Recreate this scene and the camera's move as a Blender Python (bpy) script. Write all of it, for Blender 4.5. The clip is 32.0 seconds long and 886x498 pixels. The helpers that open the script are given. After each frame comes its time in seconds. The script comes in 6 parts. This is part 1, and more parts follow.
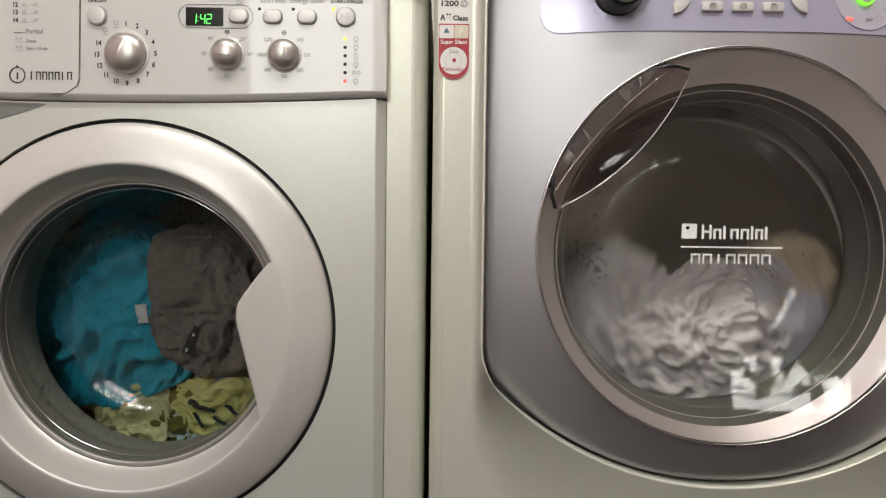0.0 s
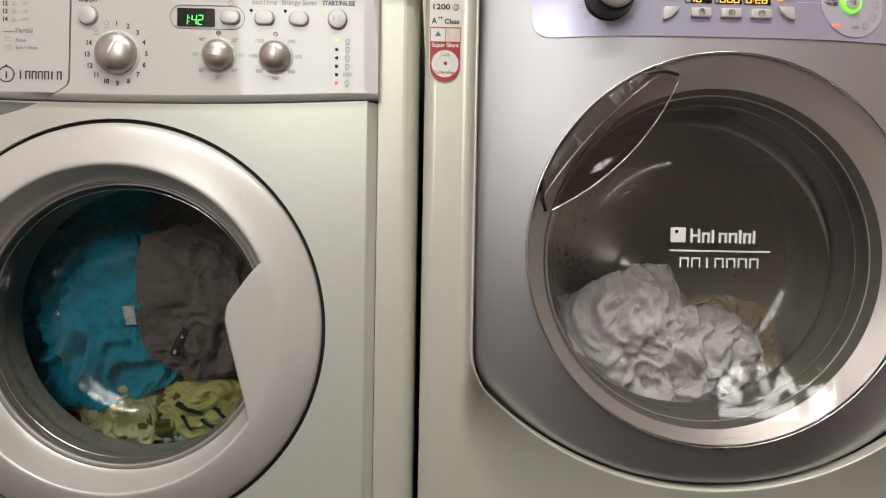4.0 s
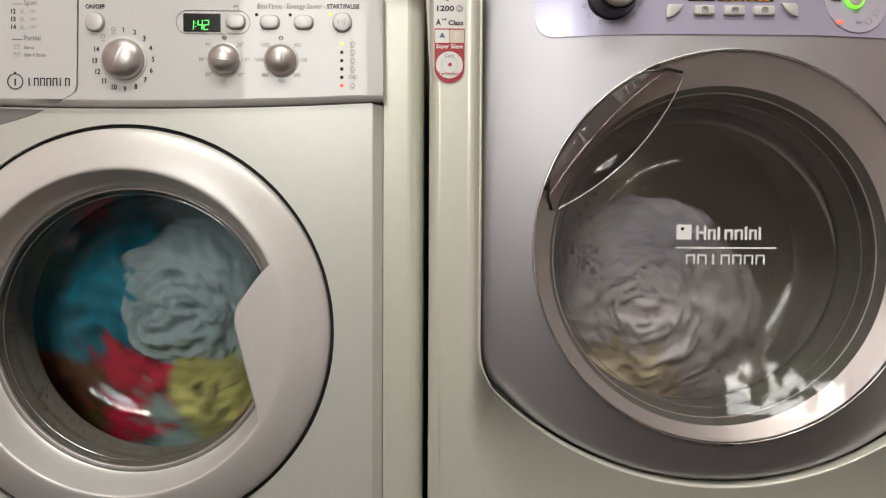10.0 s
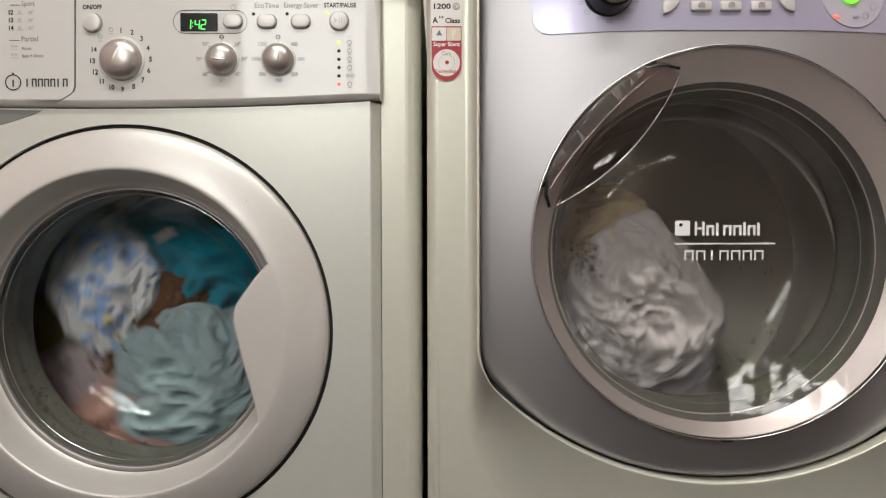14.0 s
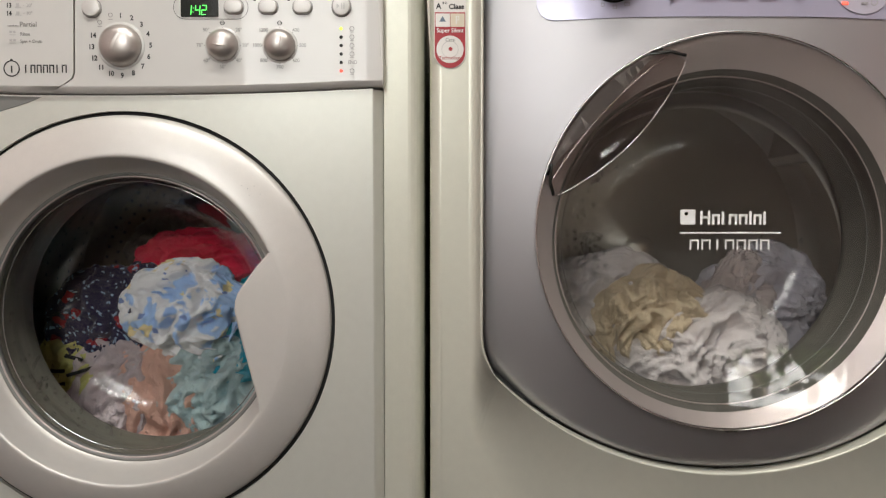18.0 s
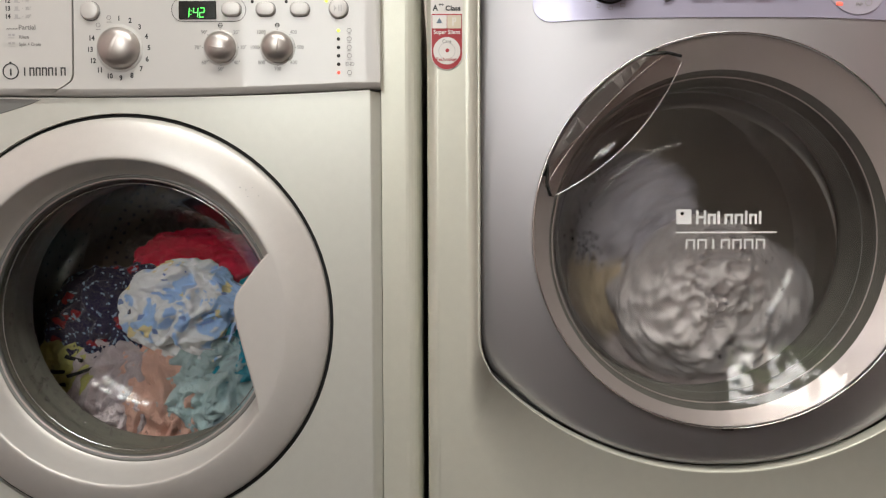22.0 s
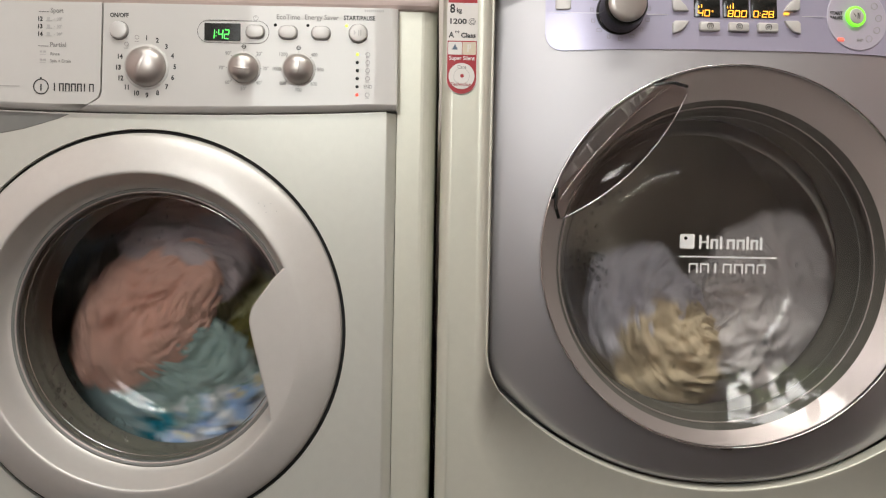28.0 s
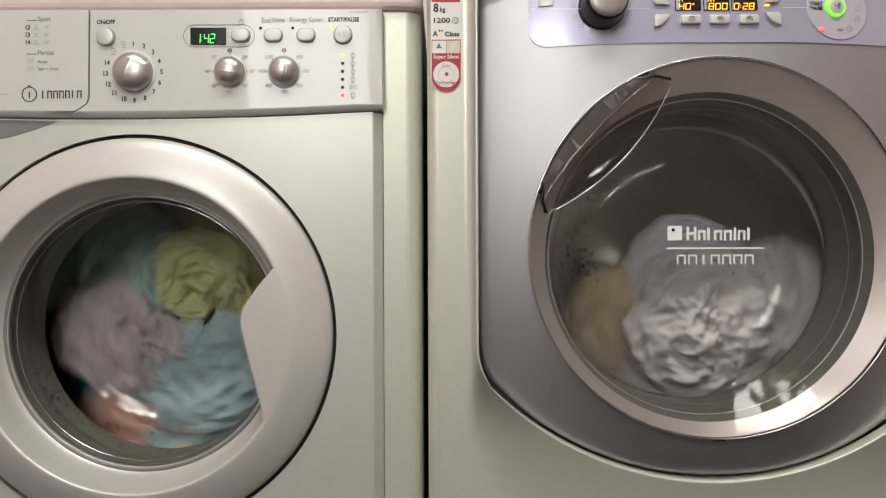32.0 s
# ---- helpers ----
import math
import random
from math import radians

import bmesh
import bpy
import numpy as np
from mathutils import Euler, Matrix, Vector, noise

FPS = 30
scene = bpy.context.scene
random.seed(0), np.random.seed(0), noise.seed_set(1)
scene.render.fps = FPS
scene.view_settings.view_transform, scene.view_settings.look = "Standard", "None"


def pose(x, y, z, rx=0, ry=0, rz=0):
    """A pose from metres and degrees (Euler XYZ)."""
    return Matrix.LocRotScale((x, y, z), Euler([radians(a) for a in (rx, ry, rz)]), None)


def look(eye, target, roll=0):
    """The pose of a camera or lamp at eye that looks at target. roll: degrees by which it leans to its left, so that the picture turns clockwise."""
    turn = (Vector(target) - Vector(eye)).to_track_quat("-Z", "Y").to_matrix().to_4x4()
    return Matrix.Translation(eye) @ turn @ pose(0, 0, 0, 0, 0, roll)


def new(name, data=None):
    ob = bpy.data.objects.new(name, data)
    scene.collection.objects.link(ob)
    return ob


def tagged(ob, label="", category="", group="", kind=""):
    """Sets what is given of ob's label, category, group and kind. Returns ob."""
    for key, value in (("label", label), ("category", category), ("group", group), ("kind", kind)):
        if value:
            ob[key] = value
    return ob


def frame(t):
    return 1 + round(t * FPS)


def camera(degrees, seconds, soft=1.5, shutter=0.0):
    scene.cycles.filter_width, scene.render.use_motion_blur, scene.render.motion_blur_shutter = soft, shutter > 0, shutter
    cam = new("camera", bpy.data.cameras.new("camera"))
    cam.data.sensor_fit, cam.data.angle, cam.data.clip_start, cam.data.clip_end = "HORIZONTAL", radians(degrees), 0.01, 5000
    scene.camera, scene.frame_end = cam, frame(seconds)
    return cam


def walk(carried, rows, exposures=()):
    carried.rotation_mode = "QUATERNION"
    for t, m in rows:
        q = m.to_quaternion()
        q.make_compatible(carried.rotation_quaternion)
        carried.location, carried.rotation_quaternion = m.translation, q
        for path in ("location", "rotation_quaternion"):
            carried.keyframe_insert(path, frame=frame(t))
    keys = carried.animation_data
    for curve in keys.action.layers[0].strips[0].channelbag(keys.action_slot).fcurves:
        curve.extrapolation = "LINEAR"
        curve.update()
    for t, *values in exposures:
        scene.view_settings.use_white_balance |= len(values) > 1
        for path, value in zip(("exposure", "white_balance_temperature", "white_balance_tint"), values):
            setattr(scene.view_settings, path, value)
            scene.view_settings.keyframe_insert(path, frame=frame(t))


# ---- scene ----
cam = camera(63.0, 32.0, soft=1.2, shutter=0.8)
PATH = [
    (0, (0.012, -0.716, 0.595), (0.012, 1.282, 0.515), 0.7),
    (0.5, (0.012, -0.714, 0.591), (0.016, 1.285, 0.52), 0.7),
    (1, (0.011, -0.716, 0.591), (0.022, 1.283, 0.523), 0.7),
    (1.5, (0.01, -0.718, 0.594), (0.024, 1.28, 0.527), 0.9),
    (2, (0.009, -0.72, 0.595), (0.027, 1.279, 0.533), 1.0),
    (2.5, (0.009, -0.72, 0.591), (0.026, 1.279, 0.541), 1.1),
    (3, (0.009, -0.719, 0.594), (0.032, 1.28, 0.53), 1.1),
    (3.5, (0.01, -0.717, 0.591), (0.038, 1.282, 0.531), 1.1),
    (5.5, (0.013, -0.718, 0.591), (0.051, 1.281, 0.52), 0.8),
    (6, (0.015, -0.718, 0.59), (0.054, 1.281, 0.525), 0.7),
    (6.5, (0.014, -0.718, 0.586), (0.053, 1.281, 0.534), 0.7),
    (7, (0.012, -0.718, 0.589), (0.048, 1.28, 0.532), 0.7),
    (7.5, (0.01, -0.719, 0.592), (0.042, 1.28, 0.526), 0.7),
    (8, (0.01, -0.72, 0.589), (0.039, 1.279, 0.535), 0.6),
    (8.5, (0.011, -0.721, 0.587), (0.035, 1.279, 0.539), 0.5),
    (9, (0.01, -0.721, 0.59), (0.029, 1.278, 0.534), 0.4),
    (9.5, (0.009, -0.721, 0.59), (0.025, 1.278, 0.534), 0.4),
    (10, (0.009, -0.721, 0.591), (0.025, 1.278, 0.53), 0.3),
    (10.5, (0.011, -0.719, 0.588), (0.028, 1.28, 0.534), 0.2),
    (11, (0.013, -0.72, 0.589), (0.032, 1.279, 0.534), 0.1),
    (11.5, (0.013, -0.72, 0.586), (0.03, 1.279, 0.537), 0.1),
    (12, (0.011, -0.721, 0.589), (0.028, 1.278, 0.532), 0.0),
    (12.5, (0.011, -0.721, 0.589), (0.027, 1.278, 0.53), -0.0),
    (13, (0.011, -0.721, 0.59), (0.027, 1.278, 0.527), -0.0),
    (13.5, (0.012, -0.721, 0.59), (0.027, 1.278, 0.526), -0.1),
    (14, (0.012, -0.721, 0.587), (0.024, 1.279, 0.531), -0.1),
    (14.5, (0.011, -0.72, 0.587), (0.022, 1.279, 0.53), -0.1),
    (16.5, (0.009, -0.719, 0.585), (0.021, 1.28, 0.519), 0.0),
    (17, (0.007, -0.717, 0.585), (0.018, 1.281, 0.516), 0.1),
    (17.5, (0.007, -0.717, 0.585), (0.019, 1.282, 0.509), 0.1),
    (18, (0.009, -0.715, 0.584), (0.021, 1.283, 0.505), 0.0),
    (18.5, (0.008, -0.714, 0.579), (0.028, 1.284, 0.51), -0.0),
    (19, (0.01, -0.715, 0.579), (0.027, 1.284, 0.51), -0.0),
    (19.5, (0.008, -0.716, 0.582), (0.028, 1.283, 0.504), -0.1),
    (20, (0.008, -0.715, 0.579), (0.027, 1.284, 0.507), -0.2),
    (20.5, (0.009, -0.715, 0.584), (0.027, 1.283, 0.497), -0.3),
    (21, (0.01, -0.715, 0.581), (0.025, 1.283, 0.502), -0.3),
    (21.5, (0.01, -0.717, 0.58), (0.024, 1.282, 0.507), -0.2),
    (22, (0.011, -0.719, 0.586), (0.024, 1.279, 0.503), -0.2),
    (22.5, (0.011, -0.72, 0.584), (0.025, 1.279, 0.516), -0.1),
    (23, (0.01, -0.722, 0.585), (0.026, 1.277, 0.52), 0.0),
    (23.5, (0.011, -0.722, 0.588), (0.027, 1.277, 0.519), 0.0),
    (24, (0.011, -0.722, 0.585), (0.025, 1.277, 0.527), 0.1),
    (24.5, (0.009, -0.723, 0.585), (0.023, 1.276, 0.533), 0.2),
    (25, (0.01, -0.726, 0.588), (0.021, 1.273, 0.534), 0.5),
    (25.5, (0.008, -0.728, 0.585), (0.022, 1.272, 0.545), 0.7),
    (27.5, (0.005, -0.741, 0.588), (0.011, 1.259, 0.556), 1.1),
    (28, (0.001, -0.742, 0.593), (0.011, 1.257, 0.543), 1.1),
    (28.5, (0.001, -0.739, 0.584), (0.008, 1.26, 0.55), 1.0),
    (29, (0.002, -0.741, 0.585), (0.008, 1.259, 0.548), 0.9),
    (29.5, (0.006, -0.743, 0.586), (0.013, 1.256, 0.55), 0.6),
    (30, (0.012, -0.744, 0.582), (0.018, 1.256, 0.559), 0.3),
    (30.5, (0.015, -0.745, 0.583), (0.022, 1.255, 0.559), -0.1),
    (31, (0.015, -0.747, 0.583), (0.023, 1.252, 0.556), -0.2),
    (31.5, (0.014, -0.747, 0.583), (0.021, 1.253, 0.554), -0.2),
    (32, (0.014, -0.745, 0.579), (0.02, 1.254, 0.56), -0.2),
]
walk(cam, [(t, look(eye, target, roll)) for t, eye, target, roll in PATH])
EXPOSURE = 4.17

# ---- light ----
world = bpy.data.worlds.new("sky")
scene.world = world
world.use_nodes = True
sky = world.node_tree.nodes.new("ShaderNodeTexSky")
sky.sky_type = "NISHITA"
sky.sun_disc = False
sky.sun_elevation, sky.sun_rotation = radians(57), radians(60)
bg = world.node_tree.nodes["Background"]
world.node_tree.links.new(sky.outputs[0], bg.inputs[0])
bg.inputs[1].default_value = 0.05
sun = new("sun", bpy.data.lights.new("sun", "SUN"))
sun.data.energy, sun.data.angle, sun.data.color = 5.0, radians(0.5), (1.0, 0.96, 0.90)
sun.matrix_world = look((4.0, -1.35, 4.6), (1.4, -2.85, 0))
scene.view_settings.exposure = EXPOSURE


def area(name, size_x, size_y, power, colour, m):
    data = bpy.data.lights.new(name, "AREA")
    data.shape, data.size, data.size_y, data.energy, data.color = "RECTANGLE", size_x, size_y, power, colour
    ob = new(name, data)
    ob.matrix_world = m
    return ob


# daylight in the window behind the camera
area("window_daylight", 0.46, 1.0, 0.90, (0.99, 0.995, 0.965), look((-0.485, -1.97, 1.47), (-0.485, 0, 1.2)))
# the tube lamp under the ceiling
area("ceiling_tube_light", 1.85, 0.14, 2.0, (0.985, 0.97, 0.905), look((0.1, -0.95, 2.36), (0.1, -0.95, 0)))


# ---- materials ----
def material(name, colour, rough=0.5, metal=0.0, vary=0.06, scale=40.0, bump=0.0, bump_scale=300.0, coat=0.0, sheen=0.0, tint=None):
    m = bpy.data.materials.new(name)
    m.use_nodes = True
    nt = m.node_tree
    b = nt.nodes["Principled BSDF"]
    b.inputs["Metallic"].default_value = metal
    b.inputs["Coat Weight"].default_value = coat
    b.inputs["Coat Roughness"].default_value = 0.03
    b.inputs["Sheen Weight"].default_value = sheen
    co = nt.nodes.new("ShaderNodeTexCoord")
    n1 = nt.nodes.new("ShaderNodeTexNoise")
    n1.inputs["Scale"].default_value, n1.inputs["Detail"].default_value = scale, 5
    n2 = nt.nodes.new("ShaderNodeTexNoise")
    n2.inputs["Scale"].default_value, n2.inputs["Detail"].default_value = scale * 0.12, 3
    add = nt.nodes.new("ShaderNodeMath")
    add.operation = "ADD"
    ramp = nt.nodes.new("ShaderNodeMapRange")
    ramp.inputs["From Min"].default_value, ramp.inputs["From Max"].default_value = 0.6, 1.4
    ramp.inputs["To Min"].default_value, ramp.inputs["To Max"].default_value = 1 - vary, 1 + vary
    mix = nt.nodes.new("ShaderNodeVectorMath")
    mix.operation = "SCALE"
    mix.inputs[0].default_value = colour
    for n in (n1, n2):
        nt.links.new(co.outputs["Object"], n.inputs["Vector"])
    nt.links.new(n1.outputs["Fac"], add.inputs[0])
    nt.links.new(n2.outputs["Fac"], add.inputs[1])
    nt.links.new(add.outputs[0], ramp.inputs["Value"])
    nt.links.new(ramp.outputs[0], mix.inputs["Scale"])
    nt.links.new(mix.outputs[0], b.inputs["Base Color"])
    rr = nt.nodes.new("ShaderNodeMapRange")
    rr.inputs["From Min"].default_value, rr.inputs["From Max"].default_value = 0.0, 1.0
    rr.inputs["To Min"].default_value, rr.inputs["To Max"].default_value = rough * 0.9, rough * 1.1
    nt.links.new(n2.outputs["Fac"], rr.inputs["Value"])
    nt.links.new(rr.outputs[0], b.inputs["Roughness"])
    if bump:
        n3 = nt.nodes.new("ShaderNodeTexNoise")
        n3.inputs["Scale"].default_value, n3.inputs["Detail"].default_value = bump_scale, 3
        nt.links.new(co.outputs["Object"], n3.inputs["Vector"])
        bp = nt.nodes.new("ShaderNodeBump")
        bp.inputs["Strength"].default_value, bp.inputs["Distance"].default_value = min(bump, 1.0), 0.001 * max(bump, 1.0)
        nt.links.new(n3.outputs["Fac"], bp.inputs["Height"])
        nt.links.new(bp.outputs[0], b.inputs["Normal"])
    return m


def glass(name, tint, gloss_rough=0.0, ior=1.5):
    """Clear pane: what lies behind shows straight through, the gloss follows Fresnel."""
    m = bpy.data.materials.new(name)
    m.use_nodes = True
    nt = m.node_tree
    nt.nodes.clear()
    out = nt.nodes.new("ShaderNodeOutputMaterial")
    mix = nt.nodes.new("ShaderNodeMixShader")
    tr = nt.nodes.new("ShaderNodeBsdfTransparent")
    tr.inputs[0].default_value = (*tint, 1)
    gl = nt.nodes.new("ShaderNodeBsdfGlossy")
    gl.inputs["Roughness"].default_value = gloss_rough
    fr = nt.nodes.new("ShaderNodeFresnel")
    fr.inputs[0].default_value = ior
    nt.links.new(fr.outputs[0], mix.inputs[0])
    nt.links.new(tr.outputs[0], mix.inputs[1])
    nt.links.new(gl.outputs[0], mix.inputs[2])
    nt.links.new(mix.outputs[0], out.inputs[0])
    return m


def glow(name, colour, strength):
    m = bpy.data.materials.new(name)
    m.use_nodes = True
    b = m.node_tree.nodes["Principled BSDF"]
    b.inputs["Base Color"].default_value = (*colour, 1)
    b.inputs["Emission Color"].default_value = (*colour, 1)
    b.inputs["Emission Strength"].default_value = strength
    return m


def printed_cloth(name, ground, spots, scale=60.0, size=0.33):
    """Cloth with two scattered prints: spots is a list of (colour, size, scale factor)."""
    m = material(name, ground, 0.92, 0, 0.10, 90, 0.5, 700, sheen=0.2)
    nt = m.node_tree
    b = nt.nodes["Principled BSDF"]
    source = b.inputs["Base Color"].links[0].from_socket
    co = [n for n in nt.nodes if n.bl_idname == "ShaderNodeTexCoord"][0]
    for colour, wide, factor in spots:
        v = nt.nodes.new("ShaderNodeTexVoronoi")
        v.inputs["Scale"].default_value = scale * factor
        warp = nt.nodes.new("ShaderNodeTexNoise")
        warp.inputs["Scale"].default_value = scale * 0.6
        mixv = nt.nodes.new("ShaderNodeMix")
        mixv.data_type = "VECTOR"
        mixv.inputs["Factor"].default_value = 0.03
        nt.links.new(co.outputs["Object"], warp.inputs["Vector"])
        nt.links.new(co.outputs["Object"], mixv.inputs["A"])
        nt.links.new(warp.outputs["Color"], mixv.inputs["B"])
        nt.links.new(mixv.outputs["Result"], v.inputs["Vector"])
        lt = nt.nodes.new("ShaderNodeMapRange")
        lt.inputs["From Min"].default_value, lt.inputs["From Max"].default_value = wide, wide * 1.12
        lt.inputs["To Min"].default_value, lt.inputs["To Max"].default_value = 1, 0
        nt.links.new(v.outputs["Distance"], lt.inputs["Value"])
        mx = nt.nodes.new("ShaderNodeMix")
        mx.data_type = "RGBA"
        nt.links.new(lt.outputs[0], mx.inputs["Factor"])
        nt.links.new(source, mx.inputs["A"])
        mx.inputs["B"].default_value = (*colour, 1)
        source = mx.outputs["Result"]
    nt.links.new(source, b.inputs["Base Color"])
    return m


SILVER = material("silver_paint", (0.59, 0.592, 0.54), 0.38, 0.35, 0.03, 900, 0.03, 2500)
SILVER_WARM = material("warm_silver_paint", (0.625, 0.62, 0.535), 0.38, 0.35, 0.03, 900, 0.03, 2500)
SILVER_RIM = material("silver_rim_paint", (0.58, 0.555, 0.525), 0.40, 0.3, 0.03, 900, 0.05, 2500, coat=0.1)
PANEL_WHITE = material("pearl_white_plastic", (0.56, 0.545, 0.522), 0.38, 0.0, 0.02, 60, coat=0.45)
LID_ROSE = material("rosy_white_plastic", (0.60, 0.49, 0.465), 0.4, 0.0, 0.03, 60)
KNOB = material("satin_silver_plastic", (0.47, 0.435, 0.41), 0.36, 0.8, 0.03, 400)
BUTTON = material("button_silver_plastic", (0.56, 0.54, 0.52), 0.36, 0.2, 0.02, 300)
DARK_GAP = material("black_seam_rubber", (0.012, 0.012, 0.012), 0.7, 0, 0.1, 100)
GASKET_DARK = material("olive_grey_seal_rubber", (0.125, 0.12, 0.10), 0.42, 0, 0.15, 60, 0.1, 300)
GASKET = material("grey_seal_rubber", (0.12, 0.115, 0.10), 0.42, 0, 0.12, 60, 0.1, 300)
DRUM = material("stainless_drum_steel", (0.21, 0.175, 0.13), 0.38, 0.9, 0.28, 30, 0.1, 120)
DRUM_PALE = material("pale_drum_steel", (0.55, 0.52, 0.48), 0.45, 0.7, 0.10, 30, 0.1, 120)
DRUM_BACK = material("spun_drum_steel", (0.60, 0.585, 0.53), 0.31, 1.0, 0.05, 30)
# circular brushing spreads its highlights along the radius
tangent = DRUM_BACK.node_tree.nodes.new("ShaderNodeTangent")
tangent.direction_type, tangent.axis = "RADIAL", "Y"
spun = DRUM_BACK.node_tree.nodes["Principled BSDF"]
spun.inputs["Anisotropic"].default_value = 0.8
spun.inputs["Anisotropic Rotation"].default_value = 0.25
DRUM_BACK.node_tree.links.new(tangent.outputs["Tangent"], spun.inputs["Tangent"])
HOLE = material("drum_hole_black", (0.05, 0.05, 0.045), 0.6, 0, 0.1, 80)
GLASS = glass("clear_bowl_glass", (0.985, 0.99, 0.98), 0.0, 1.45)
BOWL_GLASS = glass("thick_bowl_glass", (0.985, 0.985, 0.975), 0.004, 1.42)
DROP = glass("water_drop", (0.97, 0.97, 0.97), 0.0, 1.33)
COVER = glass("door_cover_glass", (0.98, 0.975, 0.97), 0.02, 1.52)
HANDLE_CLEAR = glass("smoked_handle_plastic", (0.93, 0.89, 0.88), 0.02, 1.4)
GREY_PANEL = material("lilac_grey_gloss_paint", (0.44, 0.43, 0.445), 0.50, 0.93, 0.0, 60)
RING_GREY = material("satin_grey_ring", (0.50, 0.435, 0.415), 0.38, 0.5, 0.03, 600)
CHROME = material("chrome_trim", (0.75, 0.74, 0.74), 0.12, 1.0, 0.02, 200)
LILAC = material("lilac_fascia_plastic", (0.42, 0.40, 0.52), 0.3, 0.3, 0.02, 300, coat=0.3)
LILAC_PALE = material("pale_lilac_plastic", (0.50, 0.47, 0.56), 0.3, 0.2, 0.02, 300, coat=0.3)
DISPLAY = material("black_display_glass", (0.010, 0.011, 0.010), 0.12, 0, 0.05, 50)
INK = material("black_ink", (0.02, 0.02, 0.02), 0.5, 0, 0.05, 200)
GRIP_GREY = material("satin_grey_plastic", (0.20, 0.20, 0.19), 0.4, 0.2, 0.05, 60)
GREY_INK = material("grey_ink", (0.26, 0.25, 0.24), 0.5, 0, 0.05, 200)
PALE_INK = material("pale_grey_ink", (0.42, 0.41, 0.40), 0.5, 0, 0.05, 200)
WHITE_INK = material("white_ink", (0.82, 0.82, 0.81), 0.5, 0, 0.02, 200)
RED = material("red_label_print", (0.36, 0.02, 0.03), 0.3, 0, 0.04, 200, coat=0.4)
CREAM = material("cream_label_print", (0.62, 0.54, 0.42), 0.4, 0, 0.04, 200)
LABEL = material("pearl_label_film", (0.70, 0.67, 0.64), 0.3, 0.1, 0.03, 200, coat=0.4)
BLUE_MARK = material("slate_blue_print", (0.10, 0.14, 0.20), 0.4, 0, 0.04, 200)
LED_OFF = material("dark_led_lens", (0.03, 0.03, 0.03), 0.2, 0, 0.05, 200)
GREEN = glow("green_digits_glow", (0.10, 1.0, 0.12), 0.0909)
AMBER = glow("amber_digits_glow", (1.0, 0.42, 0.04), 0.1023)
LED_YELLOW = glow("yellow_green_led", (0.75, 1.0, 0.12), 0.0627)
LED_RED = glow("red_led", (1.0, 0.12, 0.08), 0.0741)
GO_GREEN = glow("green_ring_light", (0.22, 1.0, 0.05), 0.0568)
WALL_PAINT = material("rose_beige_wall_paint", (0.60, 0.555, 0.51), 0.8, 0, 0.05, 12, 0.1, 150)
ROSE_PAINT = material("rose_pink_wall_paint", (0.65, 0.50, 0.475), 0.8, 0, 0.05, 12, 0.1, 150)
TAUPE_PAINT = material("rosy_taupe_wall_paint", (0.40, 0.35, 0.315), 0.8, 0, 0.06, 12, 0.1, 150)
CEILING_PAINT = material("white_ceiling_paint", (0.8, 0.79, 0.77), 0.9, 0, 0.03, 12)
FLOOR_TILE = material("dark_brown_floor_boards", (0.022, 0.015, 0.012), 0.5, 0, 0.25, 10, 0.1, 80)
FLOOR_TILE.node_tree.nodes["Principled BSDF"].inputs["Specular IOR Level"].default_value = 0.15
FRAME_PAINT = material("white_window_paint", (0.78, 0.78, 0.77), 0.4, 0, 0.03, 30)
FRAME_WOOD = material("dark_brown_frame_wood", (0.06, 0.04, 0.03), 0.7, 0, 0.2, 30)
# cloth of the added blind, toned like the wall it is reflected with
ADDED_BLIND_CLOTH = material("rose_added_blind_cloth", (0.40, 0.33, 0.31), 0.9, 0, 0.2, 20, 0.1, 400)
LAMP_GLOW = glow("lamp_tube_glow", (1.0, 0.96, 0.90), 0.2841)


# ---- building helpers ----
def finish(name, bm, mat, smooth=True):
    me = bpy.data.meshes.new(name)
    bm.normal_update()
    bm.to_mesh(me)
    bm.free()
    if smooth:
        for p in me.polygons:
            p.use_smooth = p.area < 0.0015
    if mat:
        me.materials.append(mat)
    return me


def world_at(ob):
    at = Vector((0, 0, 0))
    while ob:
        at += ob.location
        ob = ob.parent
    return at


def part(name, bm, mat, parent=None, label="", origin=None, smooth=True):
    """One mesh object under a thing, built from a bmesh in the room's coordinates."""
    if origin is None:
        lo = Vector([min(v.co[i] for v in bm.verts) for i in range(3)])
        hi = Vector([max(v.co[i] for v in bm.verts) for i in range(3)])
        origin = (lo + hi) / 2
    origin = Vector(origin)
    for v in bm.verts:
        v.co -= origin
    ob = new(name, finish(name, bm, mat, smooth))
    ob.parent = parent
    ob.location = origin - world_at(parent)
    if label:
        tagged(ob, label)
    return ob


def thing(name, at, label, category, group="", kind=""):
    ob = new(name)
    ob.location = at
    ob.empty_display_size = 0.05
    return tagged(ob, label, category, group, kind)


def sharp(bm, angle=35):
    for e in bm.edges:
        if len(e.link_faces) == 2 and e.calc_face_angle(0) > radians(angle):
            e.smooth = False


def box(x0, x1, y0, y1, z0, z1, bevel=0.0, segments=2):
    bm = bmesh.new()
    bmesh.ops.create_cube(bm, size=1, matrix=Matrix.LocRotScale(((x0 + x1) / 2, (y0 + y1) / 2, (z0 + z1) / 2), None, (x1 - x0, y1 - y0, z1 - z0)))
    if bevel:
        bmesh.ops.bevel(bm, geom=bm.edges[:], offset=bevel, segments=segments, affect="EDGES", profile=0.5)
    else:
        for e in bm.edges:
            e.smooth = False
    return bm


